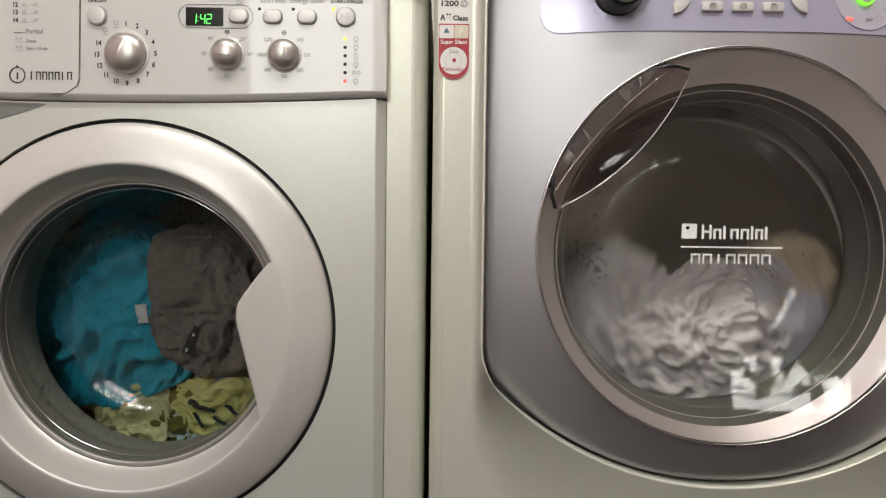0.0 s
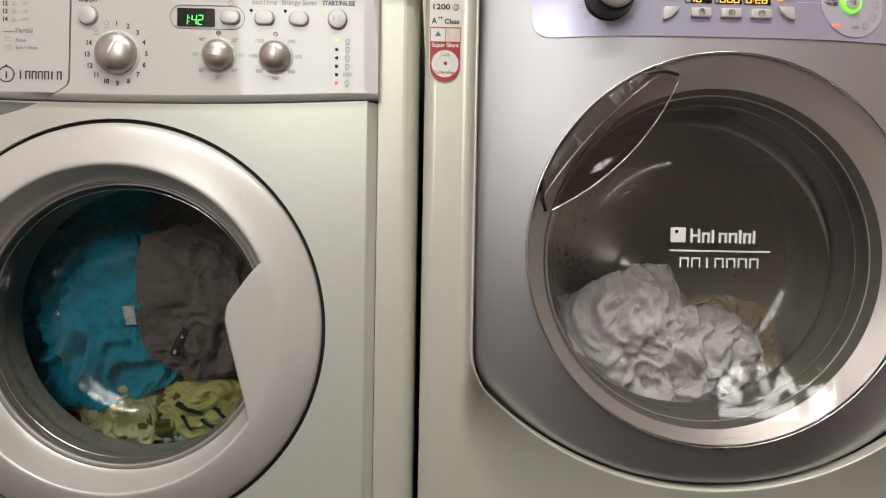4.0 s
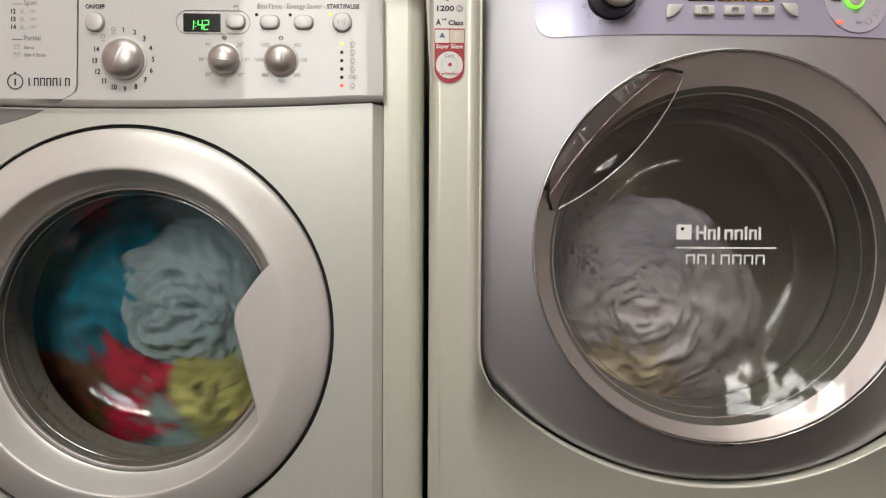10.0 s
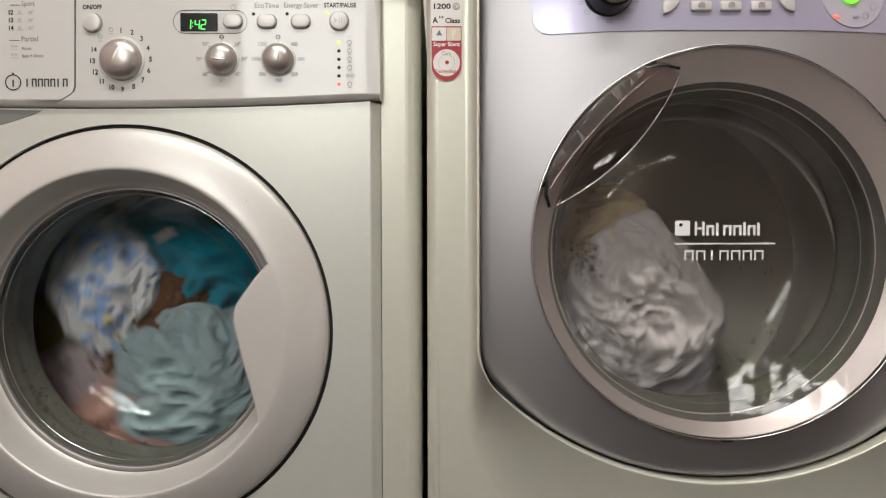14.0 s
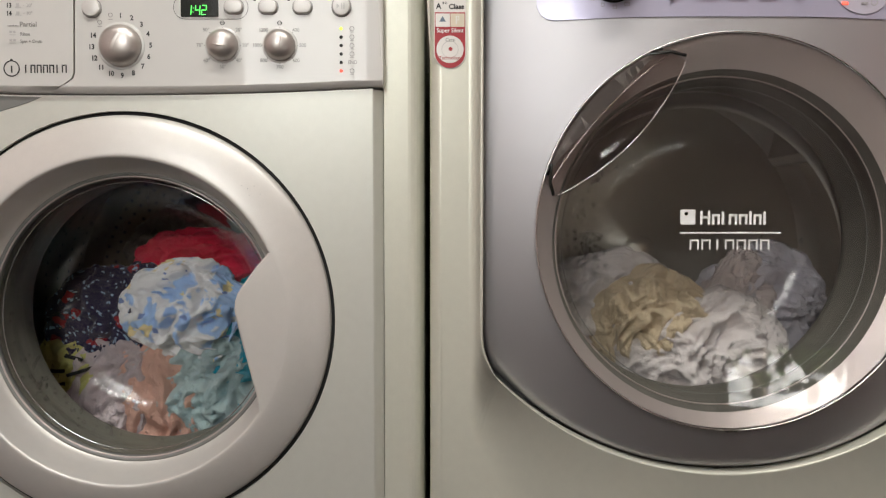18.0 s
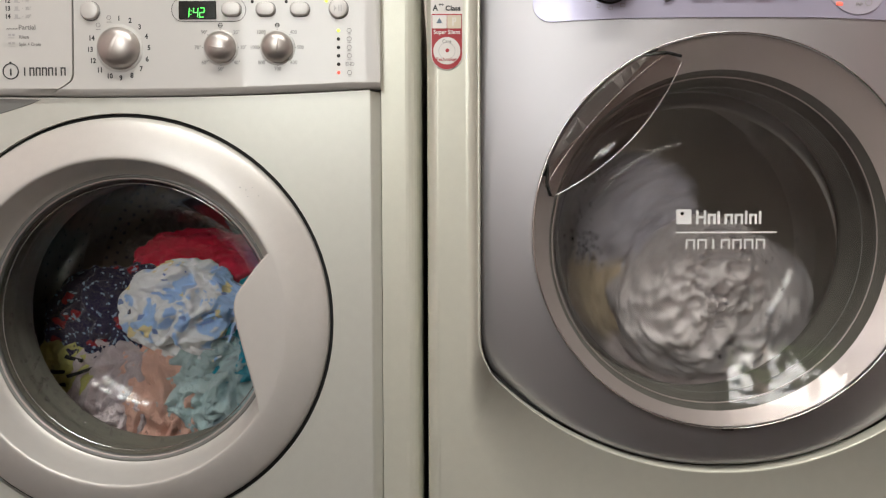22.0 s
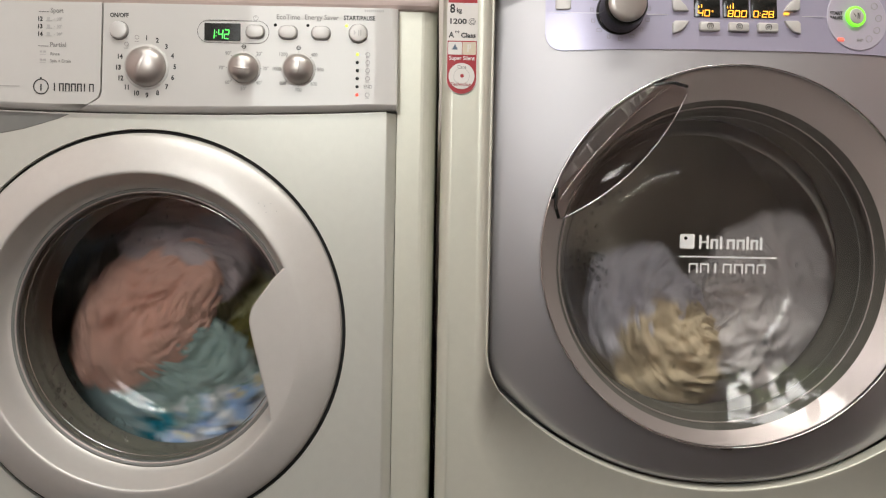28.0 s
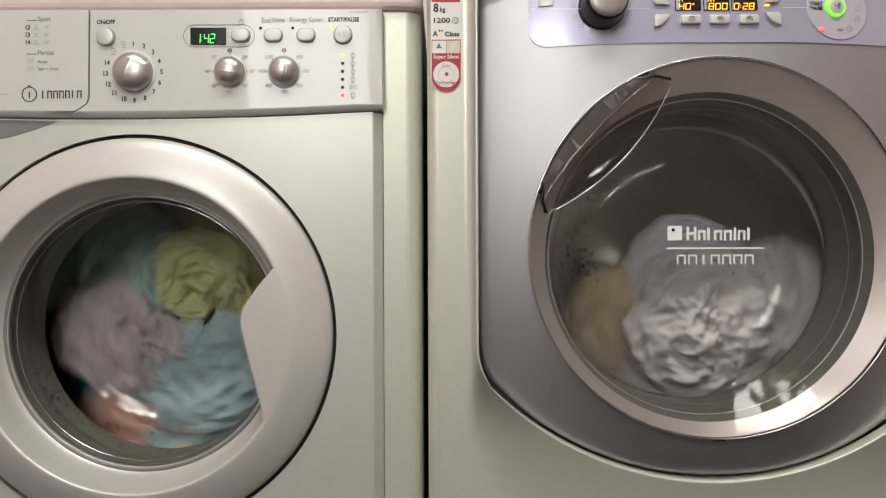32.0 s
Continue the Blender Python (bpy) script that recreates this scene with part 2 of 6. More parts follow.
def lathe(cx, cz, profile, steps=96, closed=False, a0=0.0, a1=360.0):
    """Turns (radius, y) pairs round the axis along y through (cx, cz). Profiles run so that faces look outwards."""
    bm = bmesh.new()
    full = abs(a1 - a0 - 360) < 1e-6
    n = steps if full else steps + 1
    rings = []
    for r, y in profile:
        if r < 1e-6:
            rings.append([bm.verts.new((cx, y, cz))])
        else:
            rings.append([bm.verts.new((cx + r * math.cos(a), y, cz + r * math.sin(a))) for a in (radians(a0 + (a1 - a0) * i / steps) for i in range(n))])
    pairs = list(zip(rings, rings[1:])) + ([(rings[-1], rings[0])] if closed else [])
    for p, q in pairs:
        for i in range(steps):
            j = (i + 1) % n
            if len(p) == 1 and len(q) == 1:
                continue
            if len(p) == 1:
                bm.faces.new((p[0], q[j], q[i]))
            elif len(q) == 1:
                bm.faces.new((p[i], p[j], q[0]))
            else:
                bm.faces.new((p[i], p[j], q[j], q[i]))
    bmesh.ops.recalc_face_normals(bm, faces=bm.faces[:])
    return bm


def prism(outline, y0, y1, bevel=0.0, segments=2):
    """Extrudes an outline of (x, z) from y0 (front) to y1 (back)."""
    bm = bmesh.new()
    front = [bm.verts.new((x, y0, z)) for x, z in outline]
    back = [bm.verts.new((x, y1, z)) for x, z in outline]
    bm.faces.new(front)
    bm.faces.new(back[::-1])
    n = len(outline)
    for i in range(n):
        j = (i + 1) % n
        bm.faces.new((front[j], front[i], back[i], back[j]))
    bmesh.ops.recalc_face_normals(bm, faces=bm.faces[:])
    if bevel:
        rim = [e for e in bm.edges if all(abs(v.co.y - y0) < 1e-7 for v in e.verts)]
        bmesh.ops.bevel(bm, geom=rim, offset=bevel, segments=segments, affect="EDGES", profile=0.5)
    sharp(bm, 50)
    return bm


def rounded(x0, x1, z0, z1, r, n=6):
    pts = []
    for cx, cz, a in ((x1 - r, z1 - r, 0), (x0 + r, z1 - r, 90), (x0 + r, z0 + r, 180), (x1 - r, z0 + r, 270)):
        pts += [(cx + r * math.cos(radians(a + 90 * i / n)), cz + r * math.sin(radians(a + 90 * i / n))) for i in range(n + 1)]
    return pts


def circle(cx, cz, r, n=32):
    return [(cx + r * math.cos(2 * math.pi * i / n), cz + r * math.sin(2 * math.pi * i / n)) for i in range(n)]


def tube(points, radius, sides=8, closed=False):
    """A round rod along points."""
    bm = bmesh.new()
    pts = [Vector(p) for p in points]
    n = len(pts)
    rings = []
    for i, p in enumerate(pts):
        a = pts[(i - 1) % n] if closed or i else p
        b = pts[(i + 1) % n] if closed or i < n - 1 else p
        d = (b - a).normalized()
        side = d.cross(Vector((0, 1, 0)))
        side = side.normalized() if side.length > 1e-6 else Vector((1, 0, 0))
        up = side.cross(d)
        rings.append([bm.verts.new(p + radius * (math.cos(t) * side + math.sin(t) * up)) for t in (2 * math.pi * k / sides for k in range(sides))])
    for i in range(n if closed else n - 1):
        p, q = rings[i], rings[(i + 1) % n]
        for k in range(sides):
            bm.faces.new((p[k], p[(k + 1) % sides], q[(k + 1) % sides], q[k]))
    if not closed:
        bm.faces.new(rings[0][::-1])
        bm.faces.new(rings[-1])
    bmesh.ops.recalc_face_normals(bm, faces=bm.faces[:])
    return bm


def joined(*meshes):
    out = bmesh.new()
    for bm in meshes:
        me = bpy.data.meshes.new("piece")
        bm.to_mesh(me)
        bm.free()
        out.from_mesh(me)
        bpy.data.meshes.remove(me)
    return out


def lettering(body, size, x, z, y, mat, parent, name="printed_text", align="CENTER", depth=0.00012, span=None):
    """Text standing on the plane y, its middle line at z."""
    curve = bpy.data.curves.new("text", "FONT")
    curve.body, curve.size, curve.align_x, curve.align_y = body, size, align, "CENTER"
    curve.extrude, curve.resolution_u = depth, 3
    curve.offset = size * (0.028 if mat is INK else 0.012)
    temp = bpy.data.objects.new("text", curve)
    me = bpy.data.meshes.new_from_object(temp)
    bpy.data.objects.remove(temp)
    bpy.data.curves.remove(curve)
    bm = bmesh.new()
    bm.from_mesh(me)
    bpy.data.meshes.remove(me)
    across = max(v.co.x for v in bm.verts) - min(v.co.x for v in bm.verts)
    wide = span / across if span else 0.88
    for v in bm.verts:
        v.co = Vector((x + v.co.x * wide, y - v.co.z, z + v.co.y))
    return part(name, bm, mat, parent, smooth=False)


def bars(spec, y, mat, parent, name="printed_mark", depth=0.0002):
    """Flat printed bars: (x0, x1, z0, z1) each, joined to one mark."""
    return part(name, joined(*[box(x0, x1, y - depth, y, z0, z1) for x0, x1, z0, z1 in spec]), mat, parent, smooth=False)


SEGMENTS = {"0": "abcdef", "1": "bc", "2": "abged", "4": "fgbc", "8": "abcdefg"}


def digits(body, x, z, wide, high, y, mat, parent):
    """Seven-segment figures, one part each; a colon and a degree sign are dots."""
    pitch, t, lean = wide * 1.45, wide * 0.17, 0.08
    for ch in body:
        if ch == " ":
            x += pitch
            continue
        pieces = []
        if ch in ":°":
            if ch == ":":
                pieces = [box(x - t / 2, x + t / 2, y - 0.0003, y, z + k * high - t / 2, z + k * high + t / 2) for k in (0.3, 0.7)]
            else:
                pieces = [lathe(x + t, z + high * 0.85, [(t * 1.2, y - 0.0003), (t * 0.6, y - 0.0003), (t * 0.6, y), (t * 1.2, y)], 16, closed=True)]
            step = wide * 0.55
        else:
            for s in SEGMENTS[ch]:
                x0, x1, zz0, zz1 = {"a": (0.1, 0.9, 1, 1), "g": (0.1, 0.9, 0.5, 0.5), "d": (0.1, 0.9, 0, 0), "f": (0, 0, 0.55, 0.95), "b": (1, 1, 0.55, 0.95), "e": (0, 0, 0.05, 0.45), "c": (1, 1, 0.05, 0.45)}[s]
                pieces.append(box(x + x0 * wide - t / 2, x + x1 * wide + t / 2, y - 0.0003, y, z + zz0 * high - t / 2, z + zz1 * high + t / 2))
            step = pitch
        bm = joined(*pieces)
        for v in bm.verts:
            v.co.x += (v.co.z - z) * lean
        part("digit", bm, mat, parent, smooth=False)
        x += step


# ---- the room ----
X0, X1, Y0, Y1, H = -1.6, 2.0, -2.0, 0.66, 2.45
tagged(part("floor", box(X0 - 0.1, X1 + 0.1, Y0 - 0.1, Y1 + 0.1, -0.1, 0), FLOOR_TILE), "dark brown floor before the machines", "floor", kind="structure")
tagged(part("ceiling", box(X0 - 0.1, X1 + 0.1, Y0 - 0.1, Y1 + 0.1, H, H + 0.1), CEILING_PAINT), "plain white painted ceiling", "ceiling", kind="structure")
tagged(part("wall_north", box(X0, X1, Y1, Y1 + 0.1, 0, H), WALL_PAINT), "rose beige wall behind the washing machines", "wall", kind="structure")
tagged(part("wall_west", box(X0 - 0.1, X0, Y0 - 0.1, Y1 + 0.1, 0, H), ROSE_PAINT), "plain rose pink side wall beside the machines", "wall", kind="structure")
tagged(part("wall_east", box(X1, X1 + 0.1, Y0 - 0.1, Y1 + 0.1, 0, H), ROSE_PAINT), "plain rose pink side wall", "wall", kind="structure")
WIN = (-0.74, -0.23, 0.94, 2.0)
DOOR = (1.05, 1.84, 0.0, 2.08)
wall_s = joined(box(X0, WIN[0], Y0 - 0.1, Y0, 0, H), box(WIN[0], WIN[1], Y0 - 0.1, Y0, 0, WIN[2]), box(WIN[0], WIN[1], Y0 - 0.1, Y0, WIN[3], H),
                box(WIN[1], DOOR[0], Y0 - 0.1, Y0, 0, H), box(DOOR[0], DOOR[1], Y0 - 0.1, Y0, DOOR[3], H), box(DOOR[1], X1, Y0 - 0.1, Y0, 0, H))
tagged(part("wall_south", wall_s, TAUPE_PAINT, smooth=False), "rosy taupe wall with a window and a glazed door", "wall", kind="structure")


def glazing(name, x0, x1, z0, z1, label, category):
    top = thing(name, ((x0 + x1) / 2, Y0 - 0.05, z0), label, category, kind="structure")
    w = 0.05
    for a, b, c, d in ((x0, x0 + w, z0, z1), (x1 - w, x1, z0, z1), (x0 + w, x1 - w, z0, z0 + w), (x0 + w, x1 - w, z1 - w, z1), ((x0 + x1) / 2 - w / 2, (x0 + x1) / 2 + w / 2, z0 + w, z1 - w)):
        part("frame_bar", box(a, b, Y0 - 0.08, Y0 - 0.03, c, d, 0.004), FRAME_WOOD if category == "door" else FRAME_PAINT, top)
    return top


glazing("window_1", *WIN, "white framed window letting in daylight", "window")
glazing("door_1", *DOOR, "dark framed glazed door letting in daylight", "door")
# unseen blind, added to keep the garden's reflection off the round door cover
blind = thing("added_blind", (1.445, Y0 - 0.015, 2.06), "rose pink blind added out of view to screen the glazed door's reflection", "blind")
part("added_blind_cloth", box(1.06, 1.83, Y0 - 0.014, Y0 - 0.010, 0.235, 2.05), ADDED_BLIND_CLOTH, blind)
part("added_blind_roller", tube([(1.055, Y0 - 0.012, 2.05), (1.835, Y0 - 0.012, 2.05)], 0.018, 16), ADDED_BLIND_CLOTH, blind)
part("added_blind_bar", box(1.06, 1.83, Y0 - 0.018, Y0 - 0.006, 0.22, 0.235, 0.002), FRAME_WOOD, blind)
GROUND = material("pale_paving", (0.37, 0.38, 0.37), 0.9, 0, 0.15, 3)
tagged(part("ground", box(-60, 60, -120, Y0 - 0.1, -0.25, -0.12), GROUND), "pale sunlit paving outside the glazed door", "ground", kind="structure")
LEAF = material("green_hedge_leaf", (0.035, 0.042, 0.02), 1.0, 0, 0.4, 6)
LEAF.node_tree.nodes["Principled BSDF"].inputs["Specular IOR Level"].default_value = 0.0
BARK = material("grey_brown_bark", (0.10, 0.075, 0.055), 0.9, 0, 0.3, 20)


def leaf_mass(n, spot, size, seed):
    """Scattered small leaves; spot(rnd) gives each place."""
    rnd = random.Random(seed)
    verts, faces = [], []
    for _ in range(n):
        c = Vector(spot(rnd))
        m = Euler((rnd.uniform(0, 6.3), rnd.uniform(0, 6.3), rnd.uniform(0, 6.3))).to_matrix()
        k = len(verts)
        verts += [tuple(c + m @ Vector(p) * size * rnd.uniform(0.7, 1.3)) for p in ((-0.5, 0, 0), (0, -0.25, 0.05), (0.5, 0, 0), (0, 0.25, 0.05))]
        faces.append((k, k + 1, k + 2, k + 3))
    me = bpy.data.meshes.new("leaves")
    me.from_pydata(verts, [], faces)
    bm = bmesh.new()
    bm.from_mesh(me)
    bpy.data.meshes.remove(me)
    return bm


hedge = joined(box(-3.5, 6.5, -5.6, -4.5, -0.12, 2.9), leaf_mass(6000, lambda r: (r.uniform(-0.5, 5.0), -4.45 + r.uniform(-0.25, 0.1), r.uniform(-0.12, 2.95)), 0.13, 5))
tagged(part("hedge", hedge, LEAF), "dense dark green garden hedge", "hedge", kind="stuff")
tree = thing("tree", (1.72, -3.3, -0.12), "slim young tree on the paving outside", "tree")
part("trunk", tube([(1.72, -3.3, -0.12), (1.73, -3.3, 0.1), (1.70, -3.32, 0.4), (1.72, -3.3, 0.9)], 0.028, 8), BARK, tree)
part("branch", tube([(1.72, -3.3, 0.0), (1.80, -3.32, 0.25), (1.90, -3.3, 0.6)], 0.013, 6), BARK, tree)
part("crown", leaf_mass(420, lambda r: (1.72 + r.gauss(0, 0.26), -3.3 + r.gauss(0, 0.2), 0.22 + abs(r.gauss(0, 0.4))), 0.09, 6), LEAF, tree)
tagged(part("shrubs", leaf_mass(150, lambda r: (r.uniform(1.2, 2.6), r.uniform(-4.2, -3.1), -0.12 + abs(r.gauss(0, 0.16))), 0.10, 8), LEAF), "low dark shrubs on the paving", "shrub", kind="stuff")
lamp = thing("ceiling_lamp", (0.1, -0.95, H), "white ceiling lamp with a lit tube", "lamp")
part("housing", box(-0.87, 1.07, -1.02, -0.88, H - 0.04, H, 0.01), FRAME_PAINT, lamp)
part("tube", tube([(-0.83, -0.95, H - 0.055), (1.03, -0.95, H - 0.055)], 0.013, 12), LAMP_GLOW, lamp)

# ---- the older washing machine with a white fascia ----
LX, LZ = -0.300, 0.485
left = thing("washing_machine", (LX, 0.28, 0), "silver front-loading washing machine with a pearl white fascia, washing coloured laundry", "washing machine", "washing machines")
# cabinet: shell with an open front
LW0, LW1 = -0.595, -0.0055


def side_shell(x0, x1, inner0, inner1, z1, y0, y1, r, mat, parent):
    """Cabinet sides and back in one bent sheet; the front between inner0 and inner1 is left open."""
    pieces = []
    for edge, inn, sign in ((x0, inner0, 1), (x1, inner1, -1)):
        prof = [(inn, y0)] + [(edge + sign * (r - r * math.sin(radians(90 * i / 8))), y0 + r - r * math.cos(radians(90 * i / 8))) for i in range(9)] + [(edge, y1)]
        t = 0.004
        back = [(inn, y0 + t)] + [(edge + sign * (t + (r - t) * (1 - math.sin(radians(90 * i / 8)))), y0 + r - (r - t) * math.cos(radians(90 * i / 8))) for i in range(9)] + [(edge + sign * t, y1)]
        bm = bmesh.new()
        rows = [[bm.verts.new((x, y, z)) for x, y in p] for p in (prof, back) for z in (0.02, z1)]
        o0, o1, i0, i1 = rows
        n = len(prof)
        for k in range(n - 1):
            bm.faces.new((o0[k], o0[k + 1], o1[k + 1], o1[k]))
            bm.faces.new((i0[k + 1], i0[k], i1[k], i1[k + 1]))
            bm.faces.new((o1[k], o1[k + 1], i1[k + 1], i1[k]))
            bm.faces.new((o0[k + 1], o0[k], i0[k], i0[k + 1]))
        bm.faces.new((o0[0], o1[0], i1[0], i0[0]))
        bm.faces.new((o0[-1], i0[-1], i1[-1], o1[-1]))
        bmesh.ops.recalc_face_normals(bm, faces=bm.faces[:])
        sharp(bm, 40)
        pieces.append(bm)
    pieces.append(box(x0 + 0.004, x1 - 0.004, y1 - 0.004, y1, 0.02, z1))
    return part("cabinet", joined(*pieces), mat, parent, "silver painted steel cabinet")


def front_with_hole(outline, cx, cz, r, y0, y1, steps=96):
    """A sheet between an outline of (x, z), star-shaped about the centre, and a round hole."""
    bm = bmesh.new()
    pts = sorted(outline, key=lambda p: math.atan2(p[1] - cz, p[0] - cx))

    def outer(a):
        d = Vector((math.cos(a), math.sin(a)))
        best = None
        for (ax, az), (bx, bz) in zip(pts, pts[1:] + pts[:1]):
            e, w = Vector((bx - ax, bz - az)), Vector((ax - cx, az - cz))
            den = d.x * e.y - d.y * e.x
            if abs(den) < 1e-12:
                continue
            s = (w.x * e.y - w.y * e.x) / den
            u = (w.x * d.y - w.y * d.x) / den
            if s > 0 and -1e-6 <= u <= 1 + 1e-6 and (best is None or s < best):
                best = s
        return best

    angles = sorted(set([round(2 * math.pi * i / steps - math.pi, 6) for i in range(steps)] + [round(math.atan2(z - cz, x - cx), 6) for x, z in pts]))
    rings = []
    for rr, y in (("o", y1), ("o", y0), (r, y0), (r, y1)):
        ring = []
        for a in angles:
            q = outer(a) if rr == "o" else rr
            ring.append(bm.verts.new((cx + q * math.cos(a), y, cz + q * math.sin(a))))
        rings.append(ring)
    n = len(angles)
    for p, q in zip(rings, rings[1:] + rings[:1]):
        for i in range(n):
            j = (i + 1) % n
            bm.faces.new((p[i], p[j], q[j], q[i]))
    bmesh.ops.recalc_face_normals(bm, faces=bm.faces[:])
    sharp(bm, 50)
    return bm


side_shell(LW0, LW1, -0.553, -0.0455, 0.824, 0.010, 0.56, 0.016, SILVER_WARM, left)
def fascia_edge(x):
    return 0.7075 + 0.0075 * min(1.0, abs((x + 0.32) / 0.27)) ** 2.2


sheet_top = [(-0.0558 - 0.488 * i / 24, fascia_edge(-0.0558 - 0.488 * i / 24) - 0.0012) for i in range(25)]
part("front_panel", front_with_hole(sheet_top + [(-0.5438, 0.09), (-0.0558, 0.09)], LX, LZ, 0.2062, 0.0, 0.022), SILVER, left, "satin silver front sheet")


def edge_strip(x_in, x_out, z0, z1):
    """The sloping edge of the front sheet, rounded at its lip."""
    prof = [(x_in, 0.0), (x_in + (x_out - x_in) * 0.10, 0.0004), (x_in + (x_out - x_in) * 0.22, 0.0016), (x_out, 0.0112), (x_out, 0.016), (x_in, 0.016)]
    bm = bmesh.new()
    lo, hi = ([bm.verts.new((x, y, z)) for x, y in prof] for z in (z0, z1))
    n = len(prof)
    for k in range(n):
        bm.faces.new((lo[k], lo[(k + 1) % n], hi[(k + 1) % n], hi[k]))
    bm.faces.new(lo[::-1])
    bm.faces.new(hi)
    bmesh.ops.recalc_face_normals(bm, faces=bm.faces[:])
    sharp(bm, 50)
    return bm


part("front_edge", edge_strip(-0.0557, -0.0462, 0.09, 0.7125), SILVER, left)
part("front_edge", edge_strip(-0.5439, -0.5530, 0.09, 0.7125), SILVER, left)
part("plinth", box(-0.553, -0.0475, 0.006, 0.02, 0.02, 0.088, 0.002), SILVER, left)
part("lid", box(LW0 - 0.001, LW1 + 0.001, 0.002, 0.56, 0.8185, 0.85, 0.008, 3), LID_ROSE, left, "rosy white worktop lid of the machine")
for fx in (-0.55, -0.05):
    for fy in (0.06, 0.5):
        part("foot", lathe(0, 0, [(0.0, 0.0), (0.02, 0.0), (0.02, 0.02), (0.0, 0.02)], 16), DARK_GAP, left).matrix_local = pose(fx - LX, fy - 0.28, 0.01, 90)

# fascia: a bowed lower edge, drawer on one side
DIV = [(-0.3427, 0.8165), (-0.3442, 0.7275), (-0.3462, 0.7215), (-0.3525, 0.7170), (-0.3700, 0.7085)]
xs = [-0.3700 + (0.3245 * i / 12) for i in range(13)]
right_part = [(x + (0.0010 if i < 1 else 0), fascia_edge(x)) for i, x in enumerate(xs)] + [(-0.0452, 0.72), (-0.0452, 0.8165)] + [(x + 0.0010, z) for x, z in DIV[:-1]]


def fascia_block(outline, y0):
    """A panel whose lower edge and outer end slope back."""
    bm = prism(outline, y0, 0.014)
    for pick, offset in ((lambda v: v.co.z < fascia_edge(v.co.x) + 0.001 and v.co.x > -0.56, 0.0065), (lambda v: v.co.x > -0.0470, 0.006)):
        rim = [e for e in bm.edges if all(abs(v.co.y - y0) < 1e-6 and pick(v) for v in e.verts)]
        bmesh.ops.bevel(bm, geom=rim, offset=offset, segments=2, affect="EDGES", profile=0.6)
    return bm


control = part("control_panel", fascia_block(right_part, -0.006), PANEL_WHITE, left, "pearl white control panel with printed scales")
xs2 = [-0.5540 + (0.1840 * i / 8) for i in range(9)]
left_part = [(x, fascia_edge(x)) for x in xs2] + [(x - 0.0006, z) for x, z in DIV[-2::-1]] + [(-0.5540, 0.8165)]
drawer = part("detergent_drawer", fascia_block(left_part, -0.0065), PANEL_WHITE, left, "white drawer front printed with programmes")
grip_line = [(-0.5400, 0.6790), (-0.5000, 0.6800), (-0.4700, 0.6815), (-0.4460, 0.6845), (-0.4250, 0.6890), (-0.4050, 0.6950), (-0.3900, 0.7000), (-0.3790, 0.7045)]
part("drawer_grip", prism(grip_line + [(-0.4300, 0.7060), (-0.5400, 0.7075)], -0.0005, 0.002, 0.0004), GRIP_GREY, left, "grey scooped drawer grip")
part("fascia_shadow_gap", box(-0.5438, -0.0560, 0.004, 0.014, 0.7040, 0.7200), DARK_GAP, left)
PF = -0.0062
# drawer print
DF = -0.0067
bars([(-0.4062, -0.3962, 0.8056, 0.8061)], DF, INK, drawer)
lettering("Sport", 0.0068, -0.3884, 0.8072, DF, GREY_INK, drawer, span=0.013)
for n, z in (("12", 0.7986), ("13", 0.7911), ("14", 0.7835)):
    lettering(n, 0.0062, -0.4055, z, DF, INK, drawer)
    bars([(-0.3995, -0.3935, z - 0.002, z - 0.0012), (-0.3985, -0.3955, z - 0.0012, z + 0.002), (-0.3915, -0.3905, z - 0.0003, z + 0.0003)], DF, PALE_INK, drawer)
    lettering("30°", 0.0048, -0.3858, z, DF, PALE_INK, drawer)
bars([(-0.4070, -0.3966, 0.7714, 0.7719)], DF, INK, drawer)
lettering("Partial", 0.0068, -0.3872, 0.7730, DF, GREY_INK, drawer, span=0.0161)
lettering("Rinse", 0.0046, -0.3904, 0.7638, DF, GREY_INK, drawer, span=0.0093)
lettering("Spin + Drain", 0.0046, -0.3847, 0.7567, DF, GREY_INK, drawer, span=0.021)
for z in (0.7650, 0.7570):
    bars([(-0.4055, -0.4030, z, z + 0.002), (-0.4020, -0.3995, z, z + 0.002), (-0.4055, -0.3995, z - 0.0022, z - 0.0016)], DF, PALE_INK, drawer)
# maker's mark as plain shapes: a ring with a stem, and seven blocks
part("maker_mark", joined(lathe(-0.4041, 0.7309, [(0.0079, DF - 0.0002), (0.0068, DF - 0.0002), (0.0068, DF), (0.0079, DF)], 40, closed=True),
                          box(-0.4048, -0.4034, DF - 0.0002, DF, 0.7268, 0.7335), lathe(-0.4041, 0.7392, [(0.0, DF - 0.0003), (0.0011, DF - 0.0003), (0.0011, DF)], 12)), INK, drawer, smooth=False)
for i in range(7):
    x = -0.3920 + i * 0.00605
    if i in (0, 5):
        bars([(x + 0.0008, x + 0.0021, 0.7266, 0.7346)], DF, INK, drawer, "maker_mark")
    else:
        part("maker_mark", joined(box(x, x + 0.0012, DF - 0.0002, DF, 0.7266, 0.7346), box(x + 0.0036, x + 0.0048, DF - 0.0002, DF, 0.7266, 0.7346), box(x + 0.0012, x + 0.0036, DF - 0.0002, DF, 0.7334, 0.7346)), INK, drawer, smooth=False)
bars([(-0.4600, -0.4255, 0.7308, 0.7312)], DF, GREY_INK, drawer)


